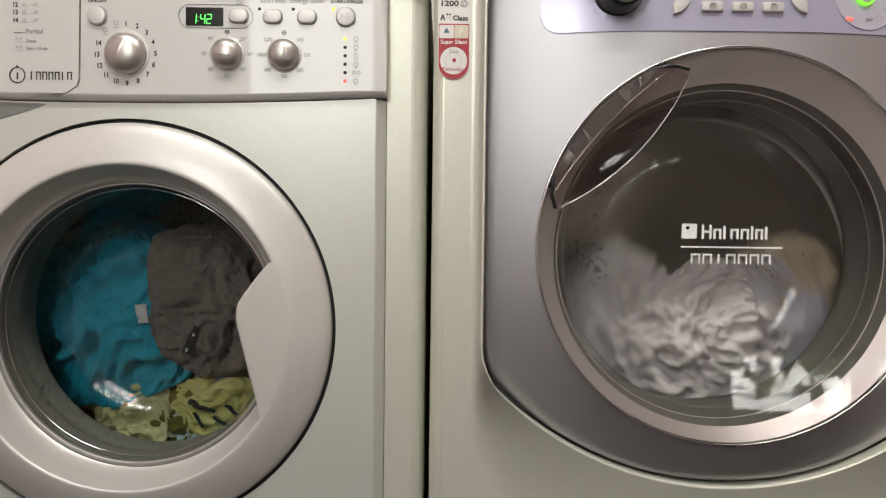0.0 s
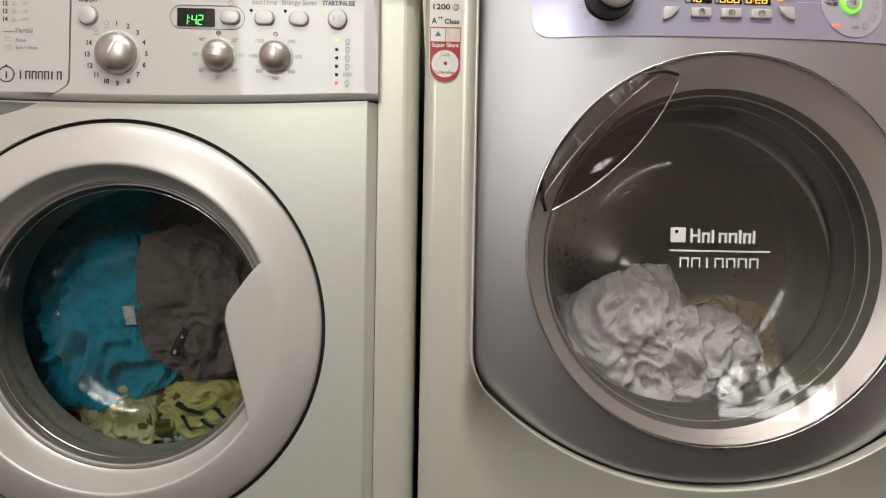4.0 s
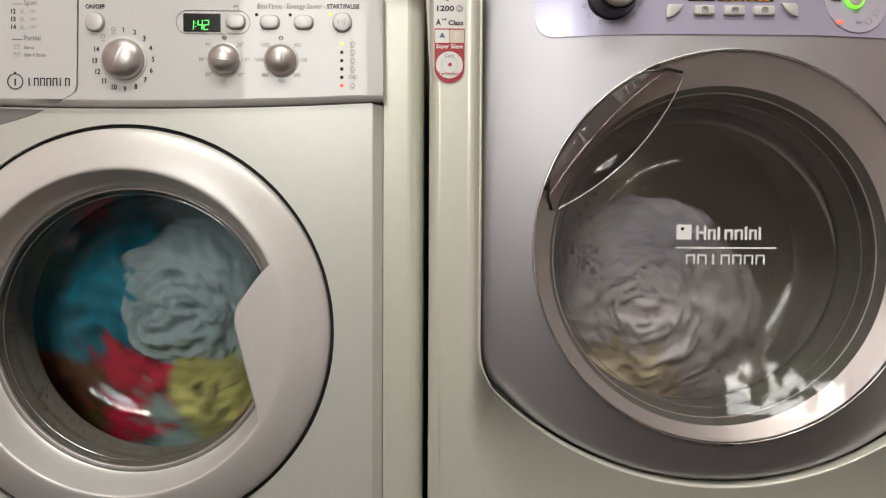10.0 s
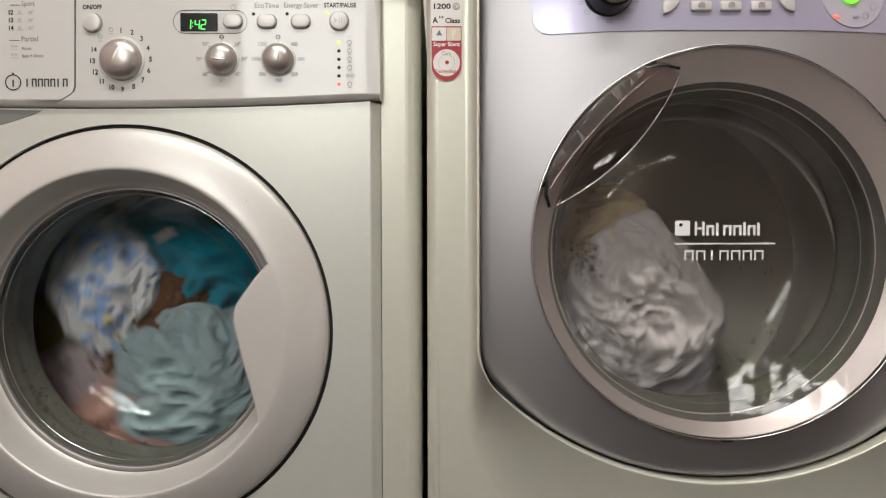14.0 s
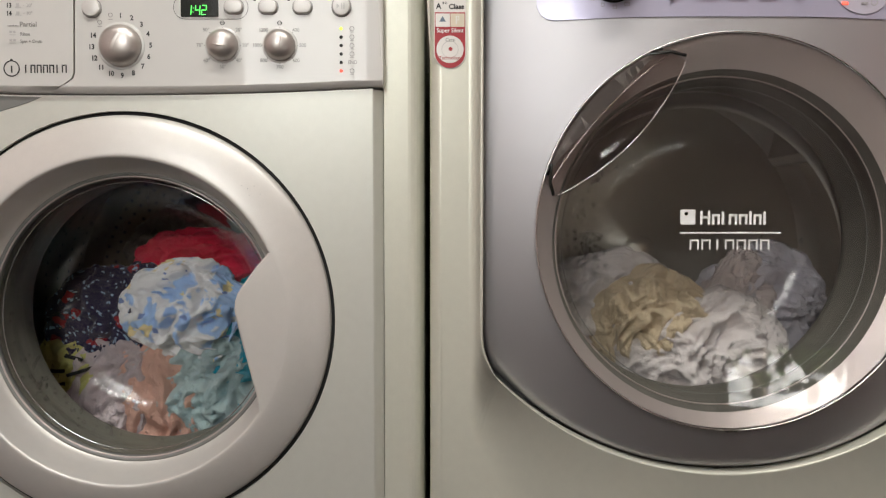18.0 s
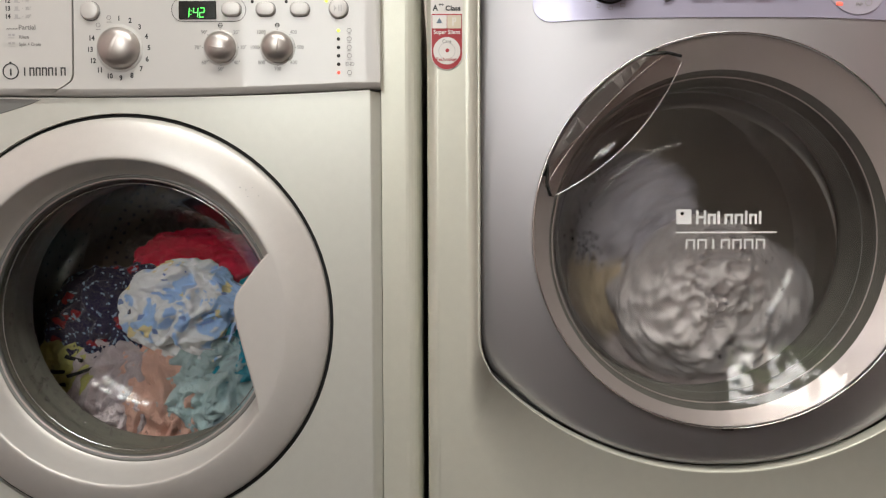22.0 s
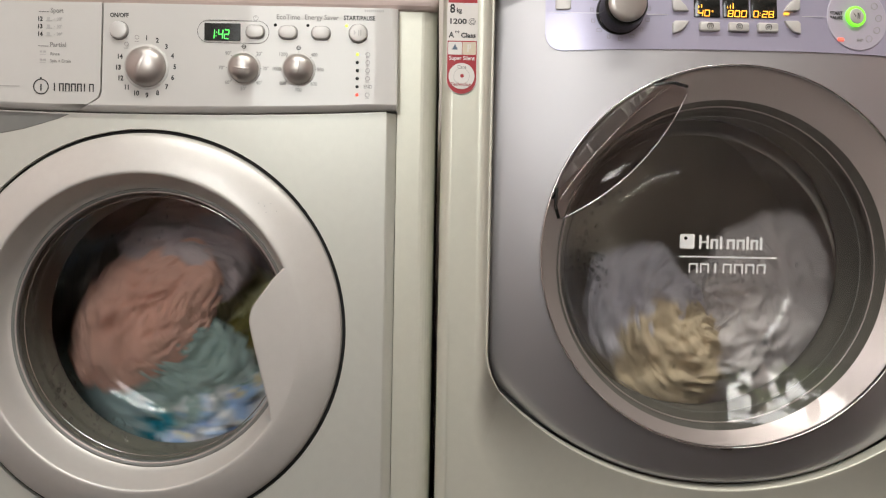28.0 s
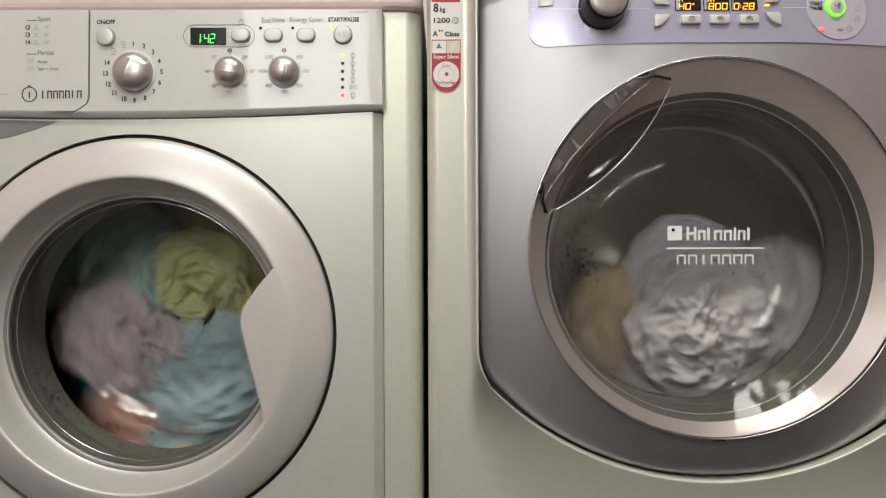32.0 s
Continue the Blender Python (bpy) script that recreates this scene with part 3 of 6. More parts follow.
# knobs
def knob(cx, cz, r, parent, turn, wide, label):
    k = part("knob", lathe(cx, cz, [(0, -0.0185), (r * 0.35, -0.0181), (r * 0.62, -0.0168), (r * 0.82, -0.0146), (r * 0.94, -0.0118), (r * 0.99, -0.0090), (r, -0.0063)], 64), KNOB, parent, label)
    part("knob_collar", lathe(cx, cz, [(r * 1.13, -0.0061), (r * 1.11, -0.0068), (r * 1.0, -0.0066)], 64), PANEL_WHITE, k)
    # a curved finger ridge across the dome
    bm = bmesh.new()
    rows = []
    for i in range(17):
        f = -0.93 + 1.86 * i / 16
        row = []
        for w, h in ((-1, -0.0005), (-0.6, 0.0001), (0, 0.0003), (0.6, 0.0001), (1, -0.0005)):
            px, pz = f * r, (w * wide * (1 - f * f) ** 0.5 + 0.16 * (1 - f * f)) * r
            rho = min(math.hypot(px, pz) / r, 0.98)
            y = -0.0185 + 0.0074 * rho ** 2.6
            row.append(bm.verts.new((px, y - h, pz)))
        rows.append(row)
    for p, q in zip(rows, rows[1:]):
        for a in range(4):
            bm.faces.new((p[a], p[a + 1], q[a + 1], q[a]))
    bmesh.ops.recalc_face_normals(bm, faces=bm.faces[:])
    if sum(f.normal.y for f in bm.faces) > 0:
        bmesh.ops.reverse_faces(bm, faces=bm.faces[:])
    bmesh.ops.transform(bm, matrix=Matrix.Translation((cx, 0, cz)) @ pose(0, 0, 0, 0, turn, 0), verts=bm.verts[:])
    part("grip_ridge", bm, KNOB, k)
    return k


knob(-0.2984, 0.7529, 0.0203, control, -68, 0.16, "large satin silver programme knob")
knob(-0.2002, 0.7534, 0.0152, control, 186, 0.10, "satin silver temperature knob")
knob(-0.1449, 0.7535, 0.0152, control, 98, 0.07, "satin silver spin knob")
for i in range(14):
    a = radians(90 - i * 22.3)
    lettering(str(i + 1), 0.0068, -0.2984 + 0.0286 * math.cos(a), 0.7529 + 0.0287 * math.sin(a), PF, INK, control)
for x, z in ((-0.3081, 0.7814), (-0.3186, 0.7744)):
    part("printed_symbol", joined(lathe(x, z + 0.001, [(0.0022, PF - 0.0002), (0.0017, PF - 0.0002), (0.0017, PF), (0.0022, PF)], 20, closed=True), box(x - 0.0022, x + 0.0022, PF - 0.0002, PF, z - 0.0035, z - 0.003)), GREY_INK, control, smooth=False)
for cx, names in ((-0.2002, ("", "20°", "30°", "40°", "50°", "60°", "70°", "90°")), (-0.1449, ("", "400", "500", "600", "700", "800", "1000", "1200"))):
    for i, n in enumerate(names):
        a = radians(90 - 45 * i)
        bars([(cx + 0.0172 * math.cos(a) - 0.0004, cx + 0.0172 * math.cos(a) + 0.0004, 0.7535 + 0.0172 * math.sin(a) - 0.0004, 0.7535 + 0.0172 * math.sin(a) + 0.0004)], PF, INK, control, "printed_dot")
        if n:
            lettering(n, 0.0052, cx + 0.0222 * math.cos(a), 0.7535 + 0.0207 * math.sin(a), PF, GREY_INK, control)
    part("printed_symbol", lathe(cx, 0.7750, [(0.0022, PF - 0.0002), (0.0016, PF - 0.0002), (0.0016, PF), (0.0022, PF)], 20, closed=True), INK, control, smooth=False)
    bars([(cx - 0.0026, cx + 0.0026, 0.77475, 0.77525)], PF, INK, control, "printed_symbol")
lettering("ON/OFF", 0.0060, -0.3260, 0.8040, PF, INK, control, span=0.0187)
lettering("EcoTime", 0.0070, -0.1560, 0.8055, PF, GREY_INK, control, span=0.0236)
lettering("Energy Saver", 0.0070, -0.1223, 0.8058, PF, GREY_INK, control, span=0.034)
lettering("START/PAUSE", 0.0062, -0.0841, 0.8058, PF, INK, control, span=0.0316)
lettering("END", 0.0050, -0.0745, 0.7372, PF, GREY_INK, control, span=0.0086)
bars([(-0.0790 + i * 0.0020, -0.0776 + i * 0.0020, 0.8124, 0.8146) for i in range(10)], PF, PALE_INK, control)


def button(outline, parent, label=""):
    mx, mz = sum(p[0] for p in outline) / len(outline), sum(p[1] for p in outline) / len(outline)
    b = part("button", prism(outline, -0.0098, -0.0062, 0.0014, 3), BUTTON, parent, label)
    part("button_gap", prism([(x + 0.0008 * (1 if x > mx else -1), z + 0.0008 * (1 if z > mz else -1)) for x, z in outline], -0.0064, -0.0060), GREY_INK, b, smooth=False)
    return b


button(circle(-0.3259, 0.7888, 0.0088), control, "round silver power button")
for x in (-0.1889, -0.1558, -0.1226):
    button(rounded(x - 0.0092, x + 0.0092, 0.7836, 0.7964, 0.0063), control)
go = button(circle(-0.0850, 0.7904, 0.0090), control, "round silver start button")
part("printed_symbol", joined(prism([(-0.0892, 0.7876), (-0.0892, 0.7932), (-0.0866, 0.7904)], -0.0101, -0.0097), box(-0.0848, -0.0838, -0.0101, -0.0097, 0.7874, 0.7934), box(-0.0826, -0.0816, -0.0101, -0.0097, 0.7874, 0.7934)), PALE_INK, go, smooth=False)
# lamps on the panel
for x, z, mat in ((-0.1688, 0.7975, LED_OFF), (-0.1359, 0.7976, LED_OFF), (-0.0969, 0.7982, LED_YELLOW)):
    part("indicator_light", lathe(x, z, [(0, -0.0070), (0.0012, -0.0068), (0.0016, -0.0062)], 16), mat, control)
for i in range(6):
    z = 0.7697 - 0.00812 * i
    mat = LED_YELLOW if i == 0 else LED_RED if i == 5 else LED_OFF
    part("indicator_light", lathe(-0.0855, z, [(0, -0.0070), (0.0012, -0.0068), (0.0017, -0.0062)], 16), mat, control)
    if i != 4:
        part("printed_symbol", joined(lathe(-0.0750, z, [(0.0024, PF - 0.0002), (0.0018, PF - 0.0002), (0.0018, PF), (0.0024, PF)], 16, closed=True), box(-0.0768, -0.0732, PF - 0.0002, PF, z - 0.0035, z - 0.0030)), GREY_INK, control, smooth=False)
part("printed_symbol", joined(lathe(-0.1885, 0.8040, [(0.0026, PF - 0.0002), (0.0021, PF - 0.0002), (0.0021, PF), (0.0026, PF)], 20, closed=True), box(-0.1887, -0.1883, PF - 0.0002, PF, 0.8040, 0.8060)), GREY_INK, control, smooth=False)
# display with the frame line round it
screen = part("display", prism(rounded(-0.2402, -0.2038, 0.7806, 0.7983, 0.001), -0.0068, -0.006, 0.0003), DISPLAY, control, "black display with green figures", smooth=False)
digits("1:42", -0.2345, 0.7826, 0.0042, 0.0088, -0.0069, GREEN, screen)
loop = [(x, -0.0063, z) for x, z in rounded(-0.2471, -0.1752, 0.7786, 0.8010, 0.0110, 10)]
part("printed_frame_line", tube(loop, 0.00022, 6, closed=True), INK, control)

# door of the older machine
ldoor = new("door")
ldoor.parent = left
ldoor.location = Vector((LX, -0.01, LZ)) - left.location
tagged(ldoor, "round silver porthole door with a clear glass bowl")
part("seam_ring", lathe(LX, LZ, [(0.2062, 0.004), (0.2062, 0.016), (0.196, 0.016), (0.196, 0.004)], 120, closed=True), DARK_GAP, ldoor)
part("door_rim", lathe(LX, LZ, [(0.2020, 0.012), (0.2024, 0.002), (0.2018, -0.0015), (0.2002, -0.0036), (0.1970, -0.0058), (0.190, -0.0088), (0.180, -0.0126), (0.172, -0.0152), (0.1645, -0.0168), (0.1618, -0.0171), (0.1603, -0.0168), (0.1595, -0.0160), (0.1590, -0.0146),
                                 (0.1540, 0.004), (0.1500, 0.0135), (0.1478, 0.0165), (0.1455, 0.0185), (0.1440, 0.023)], 128), SILVER_RIM, ldoor, "satin silver door rim")
part("glass_seat", lathe(LX, LZ, [(0.1475, 0.0170), (0.1445, 0.0165), (0.1425, 0.019), (0.142, 0.024), (0.1475, 0.024)], 128, closed=True), GRIP_GREY, ldoor)


def smooth_profile(pts, n=5):
    """Catmull-Rom through profile points."""
    out = []
    for i in range(len(pts) - 1):
        p0, p1, p2, p3 = (Vector(pts[min(max(k, 0), len(pts) - 1)]) for k in (i - 1, i, i + 1, i + 2))
        for k in range(n):
            t = k / n
            q = 0.5 * (2 * p1 + (p2 - p0) * t + (2 * p0 - 5 * p1 + 4 * p2 - p3) * t * t + (3 * p1 - p0 - 3 * p2 + p3) * t ** 3)
            out.append((max(q.x, 0.0), q.y))
    return out + [tuple(pts[-1])]


def facing(bm):
    """Turns all faces of a clear shell towards the room."""
    bm.normal_update()
    for f in bm.faces:
        if f.normal.y > 0:
            f.normal_flip()
    return bm


def bowl_profile(points, t):
    """A shell of thickness t behind a profile of (radius, y)."""
    back = [(max(r - t * 0.35, 0.0), y + t) for r, y in points]
    return points + back[::-1]


bowl = [(0.1435, 0.0205), (0.1420, 0.0215), (0.1380, 0.0300), (0.1300, 0.0470), (0.1210, 0.0660), (0.1130, 0.0800), (0.1070, 0.0865), (0.1010, 0.0900), (0.0900, 0.0925), (0.0700, 0.0945), (0.0400, 0.0955), (0.0, 0.0960)]
part("glass_bowl", facing(lathe(LX, LZ, bowl_profile(smooth_profile(bowl), 0.0035), 128)), GLASS, ldoor, "clear domed door glass").visible_shadow = False
# grip plate over the edge of the glass
ang0, ang1 = math.atan2(0.5547 - LZ, -0.1557 - LX), math.atan2(0.3899 - LZ, -0.1626 - LX)
plate = [(LX + 0.1628 * math.cos(ang0 + (ang1 - ang0) * i / 24), LZ + 0.1628 * math.sin(ang0 + (ang1 - ang0) * i / 24)) for i in range(25)]
plate += [(-0.1690, 0.4150), (-0.1762, 0.4420), (-0.1832, 0.4690), (-0.1880, 0.4890), (-0.1893, 0.4975), (-0.1888, 0.5050), (-0.1865, 0.5130), (-0.1800, 0.5225), (-0.1680, 0.5390)]
grip = prism(plate, -0.01715, 0.012)
inner_edges = [e for e in grip.edges if all(v.co.y < -0.012 for v in e.verts) and any(math.hypot(v.co.x - LX, v.co.z - LZ) < 0.1600 for v in e.verts)]
bmesh.ops.bevel(grip, geom=inner_edges, offset=0.0025, segments=3, affect="EDGES", profile=0.5)
part("grip_plate", grip, SILVER_RIM, ldoor, "satin silver grip over the glass")

# door seal and drum
part("door_seal", lathe(LX, LZ, [(0.205, 0.030), (0.160, 0.030), (0.1500, 0.0300), (0.1472, 0.033), (0.1462, 0.040), (0.1470, 0.046), (0.1450, 0.050), (0.1447, 0.058), (0.1464, 0.063), (0.1445, 0.067), (0.1440, 0.078), (0.1425, 0.086), (0.1430, 0.090), (0.1460, 0.093), (0.1555, 0.094), (0.205, 0.094)], 128), GASKET_DARK, left, "olive grey ribbed rubber door seal")


def drum(cx, cz, r_open, r, y0, y1, parent, steel, plate, back_holes=True):
    d = part("drum", lathe(cx, cz, [(r_open, y0), (r_open + 0.002, y0 - 0.003), (r_open + 0.006, y0), (r, y0 + 0.02), (r, y1 - 0.02), (r - 0.02, y1)], 96), steel, parent, "perforated stainless steel drum", origin=(cx, (y0 + y1) / 2, cz))
    deep = y1 + (0.0 if back_holes else 0.04 * (r - 0.06))
    part("back_plate", lathe(cx, cz, [(r - 0.02, y1), (r * 0.6, y1 + (deep - y1) * 0.55), (0.025, deep), (0.0215, deep - 0.006), (0.017, deep - 0.010), (0.009, deep - 0.0125), (0, deep - 0.013)], 96), plate, d, "dished steel back with a domed hub")
    for k in range(3):
        a = radians(40 + 120 * k)
        prof = [(-0.028, 0.0), (-0.018, 0.03), (-0.006, 0.047), (0.006, 0.047), (0.018, 0.03), (0.028, 0.0)]
        bm = bmesh.new()
        ends = [[bm.verts.new((p, y, -r + h)) for p, h in prof] for y in (y0 + 0.03, y0 + 0.06, y1 - 0.06, y1 - 0.03)]
        for e in (ends[0], ends[3]):
            for v in e:
                v.co.z = -r + (v.co.z + r) * 0.35
        for p, q in zip(ends, ends[1:]):
            for i in range(5):
                bm.faces.new((p[i], p[i + 1], q[i + 1], q[i]))
        bm.faces.new(ends[0])
        bm.faces.new(ends[3][::-1])
        bmesh.ops.recalc_face_normals(bm, faces=bm.faces[:])
        bmesh.ops.transform(bm, matrix=Matrix.Translation((cx, 0, cz)) @ Matrix.Rotation(-a, 4, "Y"), verts=bm.verts[:])
        part("lifter", bm, steel, d)
    dots = bmesh.new()
    for ring in range(3, 15 if back_holes else 3):
        rr = ring * 0.0150
        if rr > r - 0.02:
            break
        n = int(2 * math.pi * rr / 0.016)
        for i in range(n):
            a = 2 * math.pi * (i + 0.5 * (ring % 2)) / n
            ps = [dots.verts.new((cx + rr * math.cos(a) + 0.0028 * math.cos(b), y1 - 0.0012, cz + rr * math.sin(a) + 0.0028 * math.sin(b))) for b in (0, 1.05, 2.09, 3.14, 4.19, 5.24)]
            dots.faces.new(ps[::-1])
    for row in range(9):
        y = y0 + 0.035 + row * (y1 - y0 - 0.07) / 8
        if not back_holes:
            break
        for i in range(90):
            a = 2 * math.pi * (i + 0.5 * (row % 2)) / 90
            ps = []
            for b in (0, 1.05, 2.09, 3.14, 4.19, 5.24):
                aa = a + 0.0026 / r * math.cos(b)
                ps.append(dots.verts.new((cx + (r - 0.001) * math.cos(aa), y + 0.0026 * math.sin(b), cz + (r - 0.001) * math.sin(aa))))
            dots.faces.new(ps)
    if back_holes:
        tagged(part("perforations", dots, HOLE, d), kind="stuff")
    return d


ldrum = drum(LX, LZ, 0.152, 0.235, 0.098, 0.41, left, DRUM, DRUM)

def drops(cx, cz, profile, spots, seed, parent):
    """Water drops clinging to a bowl: each spot is (angle, radius, angle spread, radius spread, count)."""
    rnd = random.Random(seed)
    pts = sorted(profile)
    bm = bmesh.new()
    for ang, rad, da, dr, n in spots:
        for _ in range(n):
            a, r = radians(ang + rnd.gauss(0, da)), min(rad + rnd.gauss(0, dr), pts[-1][0] - 0.002)
            i = max(k for k in range(len(pts)) if pts[k][0] <= r)
            i = min(i, len(pts) - 2)
            f = (r - pts[i][0]) / max(pts[i + 1][0] - pts[i][0], 1e-6)
            y = pts[i][1] + f * (pts[i + 1][1] - pts[i][1])
            size = rnd.uniform(0.0006, 0.0019)
            m = Matrix.LocRotScale((cx + r * math.cos(a), y - 0.0001, cz + r * math.sin(a)), None, (size, size * 0.6, size * rnd.uniform(1.0, 1.9)))
            bmesh.ops.create_icosphere(bm, subdivisions=2, radius=1, matrix=m)
    return tagged(part("condensation", bm, DROP, parent), "clear water drops on the glass", kind="stuff")


for rr, yy, rad, mat in ((0.1432, 0.0180, 0.0010, RING_GREY), (0.1385, 0.0262, 0.0005, CHROME)):
    part("bowl_edge_line", tube([(LX + rr * math.cos(2 * math.pi * i / 96), yy, LZ + rr * math.sin(2 * math.pi * i / 96)) for i in range(96)], rad, 6, closed=True), mat, ldoor)
drops(LX, LZ, bowl, [(215, 0.131, 16, 0.004, 60), (262, 0.126, 12, 0.006, 16), (100, 0.110, 25, 0.012, 24)], 3, ldoor)
part("scuff_marks", joined(*[box(x, x + w, -0.0178 + d, -0.0172 + d, z, z + h) for x, z, w, h, d in
                             ((-0.182, 0.617, 0.0016, 0.0007, 0.0035), (-0.176, 0.614, 0.0009, 0.0014, 0.0040), (-0.170, 0.617, 0.0012, 0.0005, 0.0047), (-0.1745, 0.608, 0.0013, 0.0008, 0.0037), (-0.164, 0.609, 0.0008, 0.0008, 0.0047))]), PALE_INK, ldoor, "faint grey scuffs on the rim", smooth=False)

# ---- the newer washing machine with a lilac grey front ----
RX, RZ = 0.2946, 0.5720
right = thing("washing_machine", (0.297, 0.28, 0), "silver and lilac grey washing machine with a large round glass door", "washing machine", "washing machines")
RW0, RW1 = 0.0005, 0.5935
side_shell(RW0, RW1, 0.012, 0.582, 0.85, -0.004, 0.58, 0.012, SILVER_WARM, right)
part("top_board", box(RW0 + 0.004, RW1 - 0.004, 0.0, 0.575, 0.8505, 0.868, 0.004), SILVER, right)
for fx in (0.05, 0.54):
    for fy in (0.06, 0.5):
        part("foot", lathe(0, 0, [(0.0, 0.0), (0.02, 0.0), (0.02, 0.02), (0.0, 0.02)], 16), DARK_GAP, right).matrix_local = pose(fx - 0.297, fy - 0.28, 0.01, 90)

# the inner front: straight sides, round below
AX, AZ, AR = 0.2981, 0.6638, 0.3298
EDGE0, EDGE1 = 0.0500, 0.5400


def swoop(grow):
    """Outline of the inner front, grown by a margin: up one side, over the top, down, and along the arc."""
    e0, e1, r = EDGE0 - grow, EDGE1 + grow, AR + grow
    # arc from right to left along the bottom
    a_r = math.acos((e1 - AX) / r)
    a_l = math.acos((e0 - AX) / r)
    arc = [(AX + r * math.cos(-(a_r + (a_l - a_r) * i / 60)), AZ + r * math.sin(-(a_r + (a_l - a_r) * i / 60))) for i in range(61)]
    cut = [p for p in arc if p[0] > e0 + 0.012 and p[0] < e1 - 0.012]
    up_l = [(e0, arc[-1][1] + 0.022), (e0 + 0.0012, arc[-1][1] + 0.012), (e0 + 0.0045, arc[-1][1] + 0.002)]
    up_r = [(e1 - 0.0045, arc[0][1] + 0.002), (e1 - 0.0012, arc[0][1] + 0.012), (e1, arc[0][1] + 0.022)]
    return [(e1, 0.85)] + [(e0, 0.85)] + up_l + cut[::-1] + up_r


def bulge(x, z):
    """How far the inner front stands towards the room."""
    dx = (x - RX) / 0.245
    return -0.027 + 0.050 * max(0.0, abs(dx) - 0.15) ** 2 + (z - 0.62) ** 2 / (3.2 if z > 0.62 else 3.3) + (0.004 * ((0.62 - z) / 0.29) ** 4 if z < 0.62 else 0)


def frame_sheet():
    """The silver surround: the outline outside, the swoop inside."""
    inner = swoop(0.0015)
    outer = [(0.012, 0.85)] + [(0.012, 0.85 - 0.76 * i / 20) for i in range(1, 21)] + [(0.012 + 0.57 * i / 30, 0.09) for i in range(1, 31)] + [(0.582, 0.09 + 0.76 * i / 20) for i in range(1, 21)]
    left_in = inner[1:] + [inner[0]]
    # match points by length along each outline
    def along(pts, n):
        d = [0.0]
        for a, b in zip(pts, pts[1:]):
            d.append(d[-1] + math.hypot(b[0] - a[0], b[1] - a[1]))
        out = []
        for k in range(n + 1):
            s = d[-1] * k / n
            i = max(j for j in range(len(d)) if d[j] <= s + 1e-9)
            i = min(i, len(pts) - 2)
            f = (s - d[i]) / max(d[i + 1] - d[i], 1e-9)
            out.append((pts[i][0] + f * (pts[i + 1][0] - pts[i][0]), pts[i][1] + f * (pts[i + 1][1] - pts[i][1])))
        return out
    n = 220
    a, b = along(outer, n), along(left_in, n)
    # rolled lip at the inner edge
    lip = [(0.0045, -0.0040), (0.0030, -0.0046), (0.0015, -0.0042), (0.0005, -0.0025), (0.0, 0.0015), (0.0, 0.010)]
    bm = bmesh.new()
    rings = []
    for f in (0.0, 0.35, 0.7):
        rings.append([bm.verts.new((p[0] + f * (q[0] - p[0]), -0.0040, p[1] + f * (q[1] - p[1]))) for p, q in zip(a, b)])
    for back, y in lip:
        ring = []
        for i, q in enumerate(b):
            t0, t1 = b[max(i - 1, 0)], b[min(i + 1, n)]
            tx, tz = t1[0] - t0[0], t1[1] - t0[1]
            ln = math.hypot(tx, tz) or 1
            ring.append(bm.verts.new((q[0] + -tz / ln * back, y, q[1] + tx / ln * -back)))
        rings.append(ring)
    for p, q in zip(rings, rings[1:]):
        for i in range(n):
            bm.faces.new((p[i], p[i + 1], q[i + 1], q[i]))
    bmesh.ops.recalc_face_normals(bm, faces=bm.faces[:])
    if sum(f.normal.y * f.calc_area() for f in bm.faces) > 0:
        bmesh.ops.reverse_faces(bm, faces=bm.faces[:])
    return bm


part("front_surround", frame_sheet(), SILVER_WARM, right, "silver front surround with a rolled inner edge")
part("plinth", box(0.012, 0.582, 0.004, 0.02, 0.02, 0.088, 0.002), SILVER, right)
part("shadow_gap", front_with_hole(swoop(0.003), RX, RZ, 0.205, 0.030, 0.034), GRIP_GREY, right)


def inner_front():
    """A gently bulging sheet between the swoop outline and the door's hole."""
    pts = sorted(swoop(-0.0008), key=lambda p: math.atan2(p[1] - RZ, p[0] - RX))
    bm = bmesh.new()

    def reach(a):
        d = Vector((math.cos(a), math.sin(a)))
        best = None
        for (ax, az), (bx, bz) in zip(pts, pts[1:] + pts[:1]):
            e, w = Vector((bx - ax, bz - az)), Vector((ax - RX, az - RZ))
            den = d.x * e.y - d.y * e.x
            if abs(den) < 1e-12:
                continue
            s = (w.x * e.y - w.y * e.x) / den
            u = (w.x * d.y - w.y * d.x) / den
            if s > 0 and -1e-6 <= u <= 1 + 1e-6 and (best is None or s < best):
                best = s
        return best

    angles = sorted(set([round(2 * math.pi * i / 240 - math.pi, 6) for i in range(240)] + [round(math.atan2(z - RZ, x - RX), 6) for x, z in pts]))
    rings = []
    fr = [0.0, 0.004, 0.012, 0.03, 0.12, 0.25, 0.4, 0.55, 0.7, 0.85, 1.0]
    for f in fr:
        ring = []
        for a in angles:
            q = reach(a)
            ff = q * (1 - f) + 0.1905 * f if q > 0.1905 else q
            x, z = RX + ff * math.cos(a), RZ + ff * math.sin(a)
            y = bulge(x, z)
            edge = (q - ff)
            if edge < 0.004:
                y = y + 0.006 * (1 - edge / 0.004) ** 2
            ring.append(bm.verts.new((x, y, z)))
        rings.append(ring)
    n = len(angles)
    for p, q in zip(rings, rings[1:]):
        for i in range(n):
            j = (i + 1) % n
            bm.faces.new((p[i], p[j], q[j], q[i]))
    bmesh.ops.recalc_face_normals(bm, faces=bm.faces[:])
    if sum(f.normal.y * f.calc_area() for f in bm.faces) > 0:
        bmesh.ops.reverse_faces(bm, faces=bm.faces[:])
    return bm


